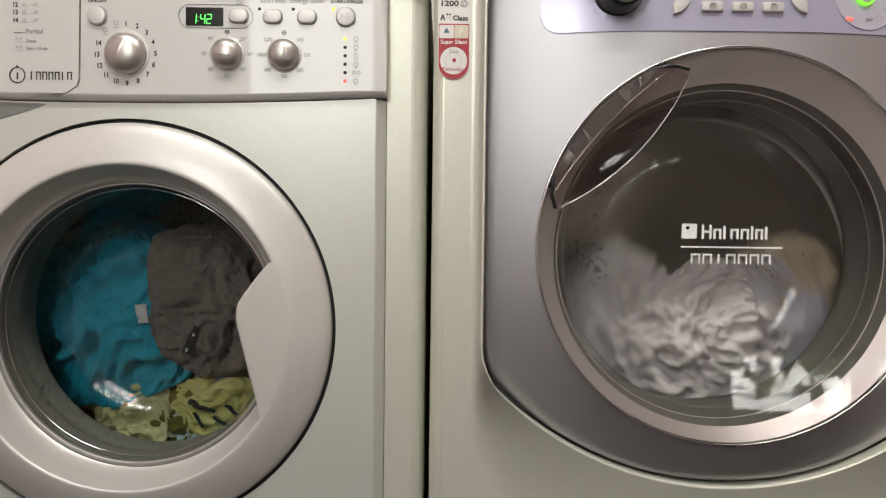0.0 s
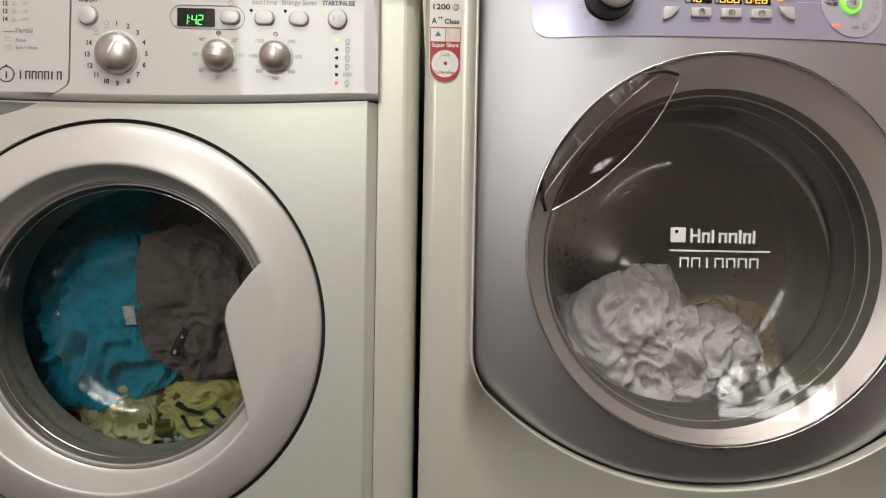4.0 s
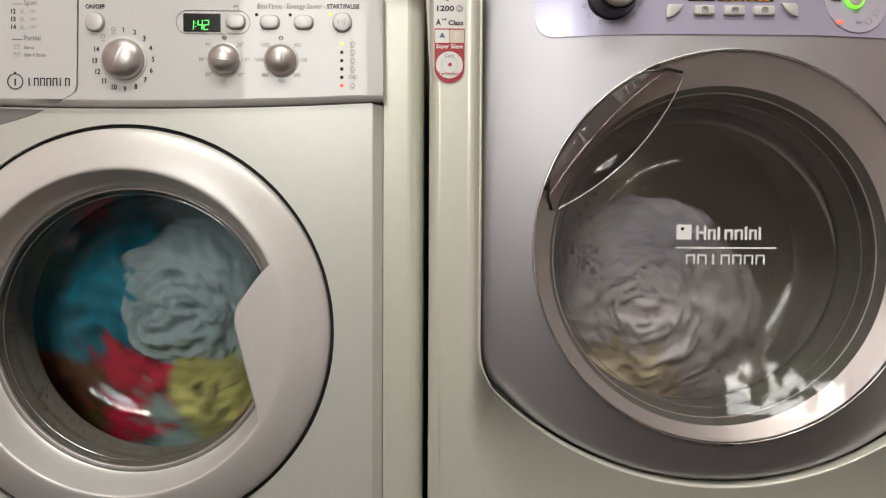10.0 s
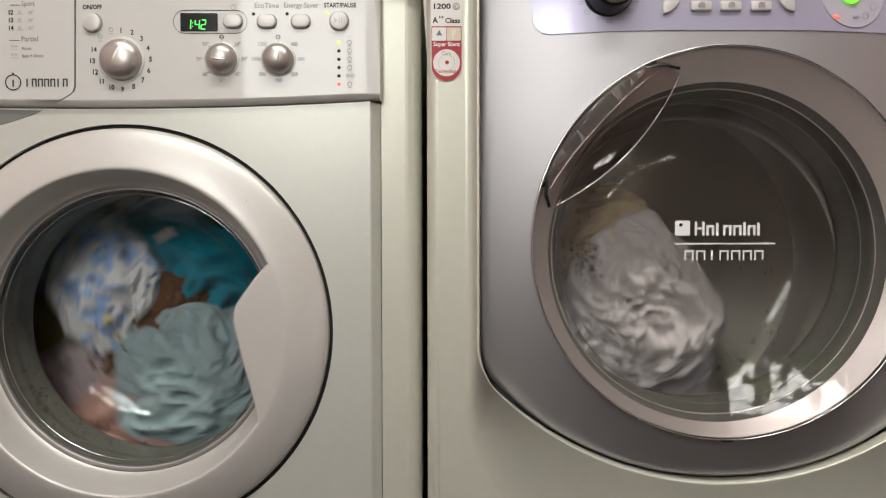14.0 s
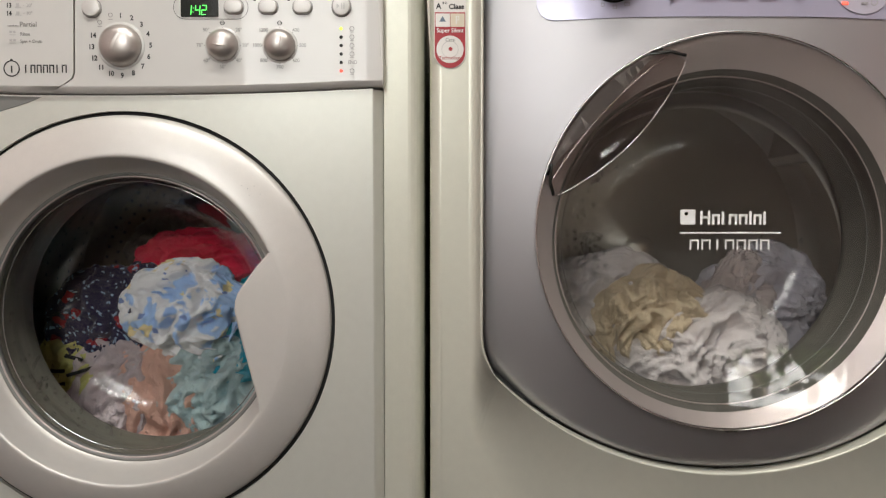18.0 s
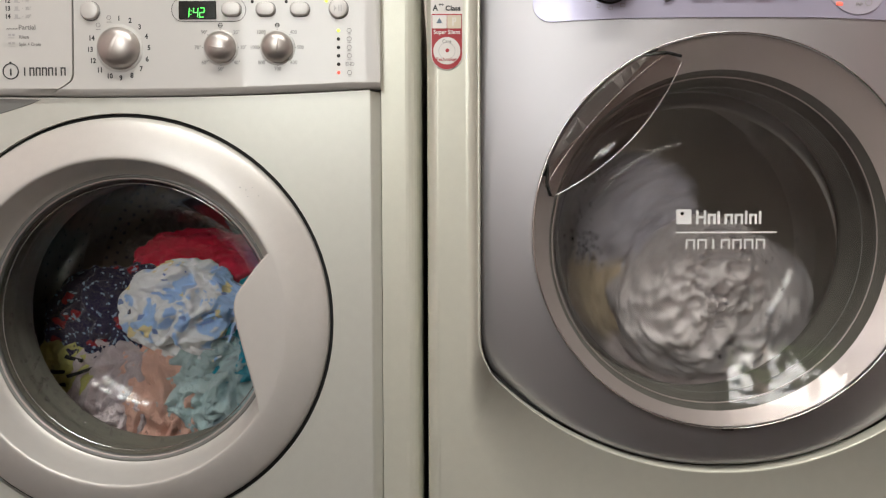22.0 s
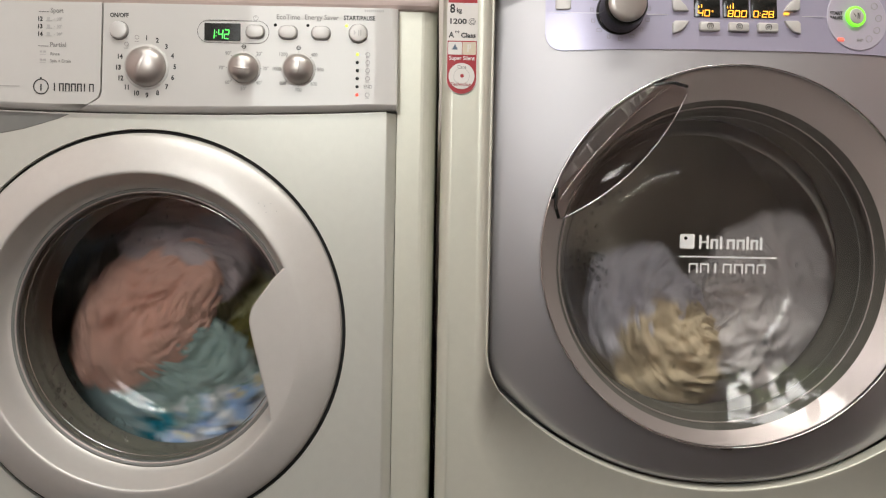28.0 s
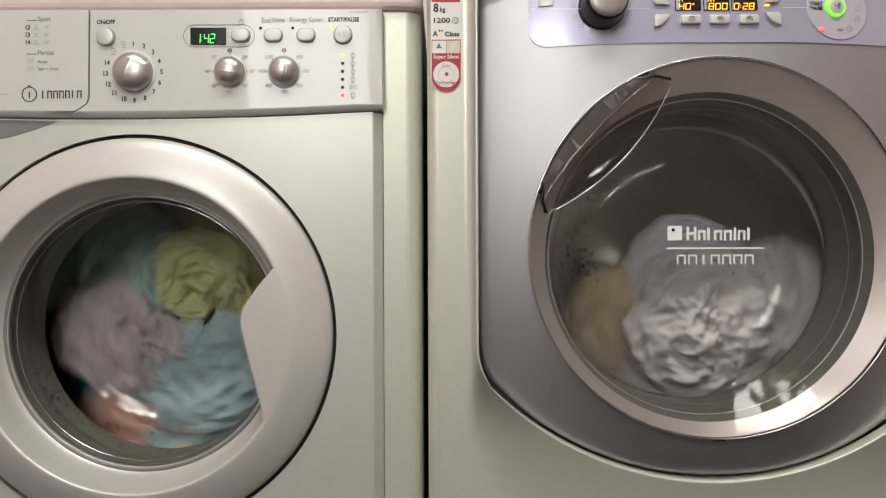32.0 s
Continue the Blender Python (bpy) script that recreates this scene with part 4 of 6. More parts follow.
part("inner_front", inner_front(), GREY_PANEL, right, "glossy lilac grey bulging front")


def laid(outline, lift, thick, mat, name, parent, label="", inset=0.0008):
    """A flat shape laid on the bulging front."""
    bm = prism(outline, 0, thick, inset)
    for v in bm.verts:
        v.co.y += bulge(v.co.x, v.co.z) - lift
    return part(name, bm, mat, parent, label)


# fascia of the newer machine
def laid_band(x0, x1, z0, z1, r, lift, columns=48):
    """A wide rounded field that follows the bulge."""
    bm = bmesh.new()
    cols = []
    for i in range(columns + 1):
        u = i / columns
        x = x0 + (x1 - x0) * (0.5 - 0.5 * math.cos(math.pi * u))
        d = max(0.0, r - min(x - x0, x1 - x))
        cut = r - math.sqrt(max(r * r - d * d, 0))
        col = [bm.verts.new((x, 0.004 + bulge(x, z0 + cut), z0 + cut))]
        for k in range(9):
            z = z0 + cut + (z1 - z0 - cut) * k / 8
            col.append(bm.verts.new((x, bulge(x, z) - lift, z)))
        col.append(bm.verts.new((x, 0.004 + bulge(x, z1), z1)))
        cols.append(col)
    for p, q in zip(cols, cols[1:]):
        for k in range(len(p) - 1):
            bm.faces.new((p[k], q[k], q[k + 1], p[k + 1]))
    bmesh.ops.recalc_face_normals(bm, faces=bm.faces[:])
    if sum(f.normal.y for f in bm.faces) > 0:
        bmesh.ops.reverse_faces(bm, faces=bm.faces[:])
    sharp(bm, 50)
    return bm


band = part("control_panel", laid_band(0.105, 0.5345, 0.778, 0.8495, 0.018, 0.0012), LILAC, right, "lilac fascia with buttons and amber displays")


def on_front(x, z, lift):
    return bulge(x, z) - lift


bars([(0.106, 0.225, 0.8130, 0.8134), (0.232, 0.384, 0.8138, 0.8142)], on_front(0.2, 0.813, 0.003), WHITE_INK, band, "moulded_line")
laid(rounded(0.1148, 0.1300, 0.8205, 0.8480, 0.002), 0.0030, 0.003, BUTTON, "power_button", band)
dial_y = on_front(0.18, 0.8165, 0.0)
dial = part("dial", lathe(0.1780, 0.8165, [(0, dial_y - 0.030), (0.0185, dial_y - 0.030), (0.0200, dial_y - 0.0285), (0.0212, dial_y - 0.025), (0.0228, dial_y - 0.004), (0.0232, dial_y)], 64), DISPLAY, band, "dark programme dial with a silver cap")
part("dial_cap", lathe(0.1780, 0.8165, [(0, dial_y - 0.0330), (0.0120, dial_y - 0.0327), (0.0176, dial_y - 0.0318), (0.0186, dial_y - 0.0305), (0.0184, dial_y - 0.0290)], 64), KNOB, dial)
part("dial_collar", lathe(0.1780, 0.8165, [(0.0240, dial_y), (0.0238, dial_y - 0.004), (0.0226, dial_y - 0.006), (0.0224, dial_y - 0.002)], 64), DISPLAY, dial)
for i in range(15):
    a = radians(-90 + 24 * (i - 7))
    x, z = 0.1780 + 0.0278 * math.cos(a), 0.8165 + 0.0278 * math.sin(a)
    if z > 0.846:
        continue
    y = on_front(x, z, 0.0016)
    w = 0.0016 + 0.0004 * (i % 3)
    part("printed_symbol", joined(box(x - w, x + w, y - 0.0002, y, z - 0.0019, z - 0.0015), box(x - w, x + w, y - 0.0002, y, z + 0.0013, z + 0.0017), box(x - w, x - w + 0.0004, y - 0.0002, y, z - 0.0019, z + 0.0017), box(x + w - 0.0004, x + w, y - 0.0002, y, z - 0.0019, z + 0.0017)), GREY_INK, band, smooth=False)
# displays and buttons
for x0, x1, text, nb in ((0.2503, 0.2765, "40°", 2), (0.2790, 0.3052, "800", 3), (0.3070, 0.3335, "0:28", 0)):
    s = laid(rounded(x0, x1, 0.8108, 0.8380, 0.0008), 0.0024, 0.002, DISPLAY, "display", band, "black display with amber figures")
    y = on_front((x0 + x1) / 2, 0.82, 0.0036)
    wide = 0.0046 if len(text) < 4 else 0.0044
    digits(text, x0 + (0.0035 if nb == 2 else 0.0048 if nb == 3 else 0.0022), 0.8118, wide, 0.0058, y, AMBER, s)
    if nb:
        for i in range(nb):
            x = x0 + 0.0036 + i * 0.0028
            bars([(x, x + 0.0009, 0.8195, 0.8220 + 0.0014 * i)], y, AMBER, s, "level_bar")
for x in (0.2652, 0.2941, 0.3231):
    b = laid(rounded(x - 0.0102, x + 0.0102, 0.7962, 0.8058, 0.0022), 0.0050, 0.004, BUTTON, "button", band, inset=0.0014)
    y = on_front(x, 0.801, 0.0051)
    part("printed_symbol", joined(lathe(x, 0.801, [(0.0032, y - 0.0002), (0.0026, y - 0.0002), (0.0026, y), (0.0032, y)], 18, closed=True), lathe(x, 0.801, [(0.0014, y - 0.0002), (0.0009, y - 0.0002), (0.0009, y), (0.0014, y)], 12, closed=True)), INK, b, smooth=False)


def wedge(cx, cz, sx, sz):
    pts = [(0, 0), (0.0135, 0), (0.0160, 0.0028), (0.0160, 0.0125), (0.0145, 0.0132), (0.0080, 0.0108), (0.0030, 0.0060)]
    return [(cx + sx * x, cz + sz * z) for x, z in pts]


for cx, cz, sx, sz in ((0.2445, 0.8065, -1, -1), (0.2445, 0.8165, -1, 1), (0.3400, 0.8085, 1, -1), (0.3400, 0.8185, 1, 1)):
    q = wedge(cx, cz, sx, sz)
    if sx * sz < 0:
        q = q[::-1]
    laid(q, 0.0045, 0.004, BUTTON, "button", band, inset=0.0010)
laid(circle(0.4170, 0.8145, 0.0330, 48), 0.0022, 0.002, LILAC_PALE, "start_disc", band, "pale round start field")
gb = laid(circle(0.4144, 0.8160, 0.0106, 40), 0.0052, 0.003, GO_GREEN, "start_button", band, "start button with a lit green ring", inset=0.0012)
laid(circle(0.4144, 0.8160, 0.0080, 40), 0.0058, 0.003, BUTTON, "button_cap", gb)
y = on_front(0.4144, 0.816, 0.0060)
part("printed_symbol", joined(prism([(0.4106, 0.8130), (0.4106, 0.8138), (0.4128, 0.8160), (0.4106, 0.8182), (0.4106, 0.8190), (0.4136, 0.8160)], y - 0.0002, y), box(0.4148, 0.4156, y - 0.0002, y, 0.8130, 0.8190), box(0.4166, 0.4174, y - 0.0002, y, 0.8130, 0.8190)), INK, gb, smooth=False)
lettering("START", 0.0046, 0.3938, 0.8184, on_front(0.394, 0.818, 0.0026), INK, band, span=0.0132)
lettering("PAUSE", 0.0046, 0.3938, 0.8137, on_front(0.394, 0.814, 0.0026), INK, band, span=0.0132)
lettering("END", 0.0036, 0.4187, 0.7921, on_front(0.419, 0.792, 0.0026), GREY_INK, band)
laid(rounded(0.3948, 0.4018, 0.7900, 0.7936, 0.0012), 0.0030, 0.002, LED_RED, "indicator_light", band)
laid(rounded(0.3400, 0.3455, 0.8150, 0.8172, 0.0008), 0.0030, 0.002, AMBER, "indicator_light", band)
for i in range(4):
    a = radians(-60 + i * 32)
    x, z = 0.4170 + 0.0235 * math.cos(a), 0.8145 + 0.0235 * math.sin(a)
    y = on_front(x, z, 0.0026)
    part("printed_symbol", lathe(x, z, [(0.0034, y - 0.0002), (0.0029, y - 0.0002), (0.0029, y), (0.0034, y)], 18, closed=True), PALE_INK, band, smooth=False)

# the sticker on the surround
SX0, SX1, SB = 0.0045, 0.0357, 0.7315
mid = (SX0 + SX1) / 2
half = (SX1 - SX0) / 2
SY = -0.0042


def capsule(inset, z_top):
    r = half - inset
    return [(mid + r, z_top), (mid - r, z_top)] + [(mid + r * math.cos(radians(180 + 180 * i / 16)), SB + half + r * math.sin(radians(180 + 180 * i / 16))) for i in range(17)]


sticker = part("sticker", prism(capsule(0, 0.845), SY - 0.0006, SY + 0.0002, 0.0002), LABEL, right, "pearl sticker with rating and red badge")
part("red_header", prism([(SX0 + 0.001, 0.8240), (SX1 - 0.001, 0.8240), (SX1 - 0.001, 0.8445), (SX0 + 0.001, 0.8445)], SY - 0.0008, SY - 0.0006), RED, sticker, smooth=False)
lettering("8", 0.0120, 0.0098, 0.8177, SY - 0.0008, INK, sticker)
lettering("kg", 0.0066, 0.0165, 0.8162, SY - 0.0008, INK, sticker)
lettering("1200", 0.0072, 0.0152, 0.8051, SY - 0.0008, INK, sticker, span=0.0167)
part("printed_symbol", joined(lathe(0.0298, 0.8052, [(0.0034, SY - 0.0009), (0.0030, SY - 0.0009), (0.0030, SY - 0.0006), (0.0034, SY - 0.0006)], 20, closed=True), lathe(0.0300, 0.8050, [(0.0020, SY - 0.0009), (0.0016, SY - 0.0009), (0.0016, SY - 0.0006), (0.0020, SY - 0.0006)], 16, closed=True)), INK, sticker, smooth=False)
lettering("A", 0.0080, 0.0090, 0.7915, SY - 0.0008, INK, sticker)
lettering("++", 0.0050, 0.0148, 0.7945, SY - 0.0008, INK, sticker)
lettering("Class", 0.0066, 0.0262, 0.7912, SY - 0.0008, INK, sticker, span=0.0147)
part("badge_field", prism(capsule(0.0008, 0.7858), SY - 0.0009, SY - 0.0006), RED, sticker, smooth=False)
part("badge_tile", prism(rounded(0.0060, 0.0200, 0.7718, 0.7846, 0.0006), SY - 0.0011, SY - 0.0008), LABEL, sticker, smooth=False)
part("badge_tile", prism(rounded(0.0205, 0.0342, 0.7718, 0.7846, 0.0006), SY - 0.0011, SY - 0.0008), CREAM, sticker, smooth=False)
part("badge_emblem", prism([(0.0098, 0.7768), (0.0160, 0.7768), (0.0129, 0.7822)], SY - 0.0013, SY - 0.0010), BLUE_MARK, sticker, smooth=False)
bars([(0.0255, 0.0267, 0.7745, 0.7822), (0.0267, 0.0290, 0.7812, 0.7822), (0.0267, 0.0290, 0.7780, 0.7790), (0.0282, 0.0292, 0.7790, 0.7812)], SY - 0.0010, LABEL, sticker)
lettering("Super Silent", 0.0056, mid, 0.7682, SY - 0.0010, WHITE_INK, sticker, span=0.026)
part("badge_disc", prism(circle(mid, 0.7502, 0.0132, 40), SY - 0.0012, SY - 0.0008), LABEL, sticker, smooth=False)
lettering("Care", 0.0050, mid, 0.7592, SY - 0.0013, GREY_INK, sticker, span=0.0088)
lettering("Technology", 0.0046, mid, 0.7418, SY - 0.0013, RED, sticker, span=0.022)
part("printed_symbol", lathe(mid, 0.7500, [(0.0082, SY - 0.0014), (0.0078, SY - 0.0014), (0.0078, SY - 0.0012), (0.0082, SY - 0.0012)], 32, closed=True), PALE_INK, sticker, smooth=False)
part("printed_symbol", lathe(mid + 0.0005, 0.7505, [(0.0, SY - 0.0014), (0.0019, SY - 0.0014), (0.0019, SY - 0.0012)], 16), RED, sticker, smooth=False)

# the round door of the newer machine
rdoor = new("door")
rdoor.parent = right
rdoor.location = Vector((RX, -0.02, RZ)) - right.location
tagged(rdoor, "large round door with a clear cover and a grey ring")
part("seam_ring", lathe(RX, RZ, [(0.1938, -0.004), (0.1938, 0.012), (0.186, 0.012), (0.186, -0.004)], 128, closed=True), DARK_GAP, rdoor)
part("chrome_rim", lathe(RX, RZ, [(0.1924, -0.006), (0.1928, -0.018), (0.1926, -0.0212), (0.1919, -0.0218), (0.1912, -0.0214), (0.1908, -0.0172)], 160), CHROME, rdoor)


def dish(r):
    return -0.0165 - 0.0045 * (r / 0.19) ** 2


cover = [(0.1908, dish(0.1908)), (0.18, dish(0.18)), (0.165, dish(0.165)), (0.14, dish(0.14)), (0.10, dish(0.10)), (0.05, dish(0.05)), (0.0, dish(0.0))]
part("glass_cover", facing(lathe(RX, RZ, cover + [(r, y + 0.003) for r, y in cover[::-1]], 160)), COVER, rdoor, "clear glossy door cover").visible_shadow = False
IX, IZ = 0.2900, 0.5625


def ring_sheet(c0, r0, y0, c1, r1, y1, steps=160, rows=4):
    bm = bmesh.new()
    rings = []
    for k in range(rows + 1):
        f = k / rows
        cx, cz, r, y = c0[0] + f * (c1[0] - c0[0]), c0[1] + f * (c1[1] - c0[1]), r0 + f * (r1 - r0), y0 + f * (y1 - y0)
        rings.append([bm.verts.new((cx + r * math.cos(2 * math.pi * i / steps), y, cz + r * math.sin(2 * math.pi * i / steps))) for i in range(steps)])
    for p, q in zip(rings, rings[1:]):
        for i in range(steps):
            j = (i + 1) % steps
            bm.faces.new((p[i], p[j], q[j], q[i]))
    bmesh.ops.recalc_face_normals(bm, faces=bm.faces[:])
    if sum(f.normal.y for f in bm.faces) > 0:
        bmesh.ops.reverse_faces(bm, faces=bm.faces[:])
    return bm


part("door_ring", ring_sheet((RX, RZ), 0.1907, -0.0172, (IX, IZ), 0.1693, -0.004), RING_GREY, rdoor, "satin grey ring behind the cover")
part("ring_throat", joined(ring_sheet((IX, IZ), 0.1693, -0.004, (IX, IZ), 0.1668, 0.004), ring_sheet((IX, IZ), 0.1668, 0.004, (IX, IZ), 0.1635, 0.012)), GASKET, rdoor)
bowl2 = [(0.1656, 0.0100), (0.1630, 0.0115), (0.1580, 0.0220), (0.1500, 0.0400), (0.1410, 0.0570), (0.1320, 0.0690), (0.1250, 0.0758), (0.1190, 0.0797), (0.1120, 0.0825), (0.1000, 0.0848), (0.0700, 0.0870), (0.0300, 0.0880), (0.0, 0.0882)]
part("glass_bowl", facing(lathe(IX, IZ, bowl_profile(smooth_profile(bowl2), 0.0035), 128)), BOWL_GLASS, rdoor, "clear domed glass bowl behind the cover").visible_shadow = False
for rr, yy, rad, mat in ((0.1644, 0.0085, 0.0008, RING_GREY), (0.1565, 0.0205, 0.0004, GRIP_GREY)):
    part("bowl_edge_line", tube([(IX + rr * math.cos(2 * math.pi * i / 96), yy, IZ + rr * math.sin(2 * math.pi * i / 96)) for i in range(96)], rad, 6, closed=True), mat, rdoor)
drops(IX, IZ, bowl2, [(183, 0.118, 7, 0.012, 90), (150, 0.128, 10, 0.006, 24), (352, 0.075, 14, 0.018, 20), (300, 0.125, 16, 0.006, 40)], 4, rdoor)
# white print on the cover, maker's name as plain shapes
PY = dish(0.03) - 0.0004
part("maker_mark", prism(rounded(0.2425, 0.2572, 0.5800, 0.5945, 0.0012), PY, PY + 0.0003), WHITE_INK, rdoor, smooth=False)
part("maker_mark_dot", prism(circle(0.2482, 0.5905, 0.0017, 20), PY - 0.0003, PY), DISPLAY, rdoor, smooth=False)
x = 0.2618
for wide, high in ((0.0100, 0.0135), (0.0080, 0.0100), (0.0055, 0.0125), (0.0085, 0.0100), (0.0085, 0.0100), (0.0028, 0.0130), (0.0080, 0.0100), (0.0055, 0.0125)):
    low = 0.5800 - (0.0035 if abs(wide - 0.0085) < 1e-6 and x < 0.288 and x > 0.282 else 0)
    if wide < 0.006:
        bars([(x, x + min(wide, 0.0026), low, 0.5800 + high)], PY + 0.0002, WHITE_INK, rdoor, "maker_mark")
    else:
        bars([(x, x + 0.0024, low, 0.5800 + high), (x + wide - 0.0026, x + wide - 0.0002, 0.5800, 0.5800 + min(high, 0.0100 if high < 0.0130 else high)), (x + 0.0024, x + wide - 0.0026, 0.5800 + (0.0078 if high < 0.013 else 0.0058), 0.5800 + (0.0100 if high < 0.013 else 0.0080))], PY + 0.0002, WHITE_INK, rdoor, "maker_mark")
    x += wide + 0.0014
bars([(0.2422, 0.3405, 0.5712, 0.5728)], PY + 0.0002, WHITE_INK, rdoor, "maker_line")
for i in range(7):
    x = 0.2520 + i * 0.0114
    if i == 2:
        bars([(x + 0.0030, x + 0.0050, 0.5558, 0.5655)], PY + 0.0002, WHITE_INK, rdoor, "maker_mark")
    else:
        bars([(x, x + 0.0016, 0.5558, 0.5655), (x + 0.0074, x + 0.0090, 0.5558, 0.5655), (x + 0.0016, x + 0.0074, 0.5639, 0.5655)], PY + 0.0002, WHITE_INK, rdoor, "maker_mark")

# lens-shaped handle at the upper edge
arc = [(RX + 0.1902 * math.cos(radians(111 + 54 * i / 30)), RZ + 0.1902 * math.sin(radians(111 + 54 * i / 30))) for i in range(31)]
p0, p2 = Vector((0.2448, 0.7356)), Vector((0.1206, 0.6067))
ctrl = Vector((0.2065, 0.6483))
inner_arc = [tuple((1 - s) ** 2 * p2 + 2 * s * (1 - s) * ctrl + s * s * p0) for s in (i / 30 for i in range(31))]
lens = arc + inner_arc
hy = dish(0.17)


def lens_sheet():
    """The handle's curved smoked plate: a strip between both arcs, standing off the cover in its middle."""
    bm = bmesh.new()
    back = inner_arc[::-1]
    rows = []
    for layer, off in ((0, 0.0), (1, 0.0022)):
        for k in range(9):
            f = k / 8
            rows.append([bm.verts.new((a[0] + f * (b[0] - a[0]), hy - 0.0016 - 0.0085 * math.sin(math.pi * min(0.999, i / 30)) ** 0.6 * (0.35 + 0.65 * math.sin(math.pi * (0.2 + 0.8 * f))) + off, a[1] + f * (b[1] - a[1]))) for i, (a, b) in enumerate(zip(arc, back))])
    front, rear = rows[:9], rows[9:]
    for grid, flip in ((front, False), (rear, True)):
        for p, q in zip(grid, grid[1:]):
            for i in range(30):
                f = (p[i], p[i + 1], q[i + 1], q[i])
                bm.faces.new(f[::-1] if flip else f)
    for p, q in ((front[0], rear[0]), (front[8], rear[8])):
        for i in range(30):
            bm.faces.new((p[i], q[i], q[i + 1], p[i + 1]))
    bmesh.ops.recalc_face_normals(bm, faces=bm.faces[:])
    return bm, [tuple(v.co) for v in front[8]], [tuple(v.co) for v in front[2]]


sheet, lip_line, _ = lens_sheet()
handle = part("handle", sheet, HANDLE_CLEAR, rdoor, "smoked clear lens-shaped door handle")
handle.visible_shadow = False
part("handle_lip", tube(lip_line, 0.0005, 6), CHROME, handle)
strip = bmesh.new()
outer_row, inner_row = ([strip.verts.new((a[0] + k * (b[0] - a[0]), hy - 0.0012 - 0.0030 * math.sin(math.pi * i / 30), a[1] + k * (b[1] - a[1]))) for i, (a, b) in enumerate(zip(arc, inner_arc[::-1])) if 2 <= i <= 28 for k in [lo + hi * math.sin(math.pi * i / 30)]] for lo, hi in ((0.03, 0.0), (0.05, 0.27)))
for i in range(len(outer_row) - 1):
    strip.faces.new((outer_row[i], outer_row[i + 1], inner_row[i + 1], inner_row[i]))
bmesh.ops.solidify(strip, geom=strip.faces[:], thickness=0.0004)
bmesh.ops.recalc_face_normals(strip, faces=strip.faces[:])
part("handle_band", strip, BUTTON, handle, "satin silver crescent under the handle")
part("handle_recess_line", tube([(a[0] + 0.31 * (b[0] - a[0]), hy - 0.0016 - 0.0030 * math.sin(math.pi * i / 30), a[1] + 0.31 * (b[1] - a[1])) for i, (a, b) in enumerate(zip(arc, inner_arc[::-1]))], 0.0004, 6), CHROME, handle)
for pts in ([arc[1], arc[3], (0.2300, 0.7440), (0.2440, 0.7405)], [arc[29], arc[27], (0.1155, 0.6200), (0.1190, 0.6075)]):
    part("handle_clip", tube([(x, hy - 0.0035, z) for x, z in pts], 0.0016, 8), DISPLAY, handle)
part("bottom_catch", box(RX - 0.006, RX + 0.006, -0.020, -0.012, RZ - 0.1945, RZ - 0.1915, 0.0008), DISPLAY, rdoor)

part("door_seal", lathe(IX, IZ, [(0.205, 0.016), (0.176, 0.016), (0.171, 0.022), (0.169, 0.045), (0.165, 0.060), (0.161, 0.066), (0.161, 0.076), (0.170, 0.080), (0.205, 0.080)], 128), GASKET, right, "grey rubber door seal")
rdrum = drum(IX, IZ - 0.022, 0.168, 0.240, 0.088, 0.290, right, DRUM_PALE, DRUM_BACK, False)
tagged(rdrum, "stainless steel drum")

# ---- laundry ----
PALE = "pale laundry in the drum"


def towel(name, colour, rough=0.95):
    return material(name, colour, rough, 0, 0.16, 60, 2.6, 330, sheen=0.06)


def crumple(seed, size, fold=1.0, crisp=0.0, level=6):
    """A bundle of cloth with an uneven outline and long warped folds; crisp 0 for thick rounded folds, 1 for sharp thin creases."""
    bm = bmesh.new()
    bmesh.ops.create_icosphere(bm, subdivisions=level, radius=1)
    rnd = random.Random(seed)
    off = Vector((rnd.uniform(-50, 50), rnd.uniform(-50, 50), rnd.uniform(-50, 50)))
    tilt = Matrix.Rotation(rnd.uniform(0, 6.28), 3, "Y")
    tilt2 = Matrix.Rotation(rnd.uniform(0, 6.28), 3, "Y")

    fine = size[0] / 0.078

    def ridge(n):
        n = min(abs(n) * 2.0, 1.0)
        return (1 - crisp) * (1 - n * n) + crisp * (1 - n) ** 0.8

    for v in bm.verts:
        p = v.co.copy()
        q = p + noise.noise_vector(p * 1.25 + off) * 0.55
        big = noise.noise(p * 1.2 + off * 0.7)
        lobe = noise.noise(p * 2.6 + off * 1.7)
        s, u = tilt @ q, tilt2 @ (q + noise.noise_vector(q * 2.3 + off) * 0.22)
        r1 = ridge(noise.noise(Vector((s.x * 3.6, s.y * 1.7, s.z * 1.5)) * fine + off))
        r2 = ridge(noise.noise(Vector((u.x * 7.5, u.y * 3.4, u.z * 3.0)) * fine - off))
        r3 = ridge(noise.noise(u * 13.0 * fine + off * 0.3))
        d = 1 + 0.26 * big + 0.10 * lobe + fold * 0.05 * (r1 + r2 - 1.0)
        relief = fold * (0.0150 * (1 - r1) + 0.0105 * (1 - r2) + 0.0038 * (1 - r3)) - 0.012 * lobe
        face = max(0.0, 1 - (p.x * p.x + p.z * p.z)) ** 0.3
        side = -1.0 if p.y < 0 else 1.0
        v.co = Vector((p.x * d * size[0], side * (abs(p.y) ** 0.85 * size[1] - relief * face), p.z * d * size[2]))
    return bm


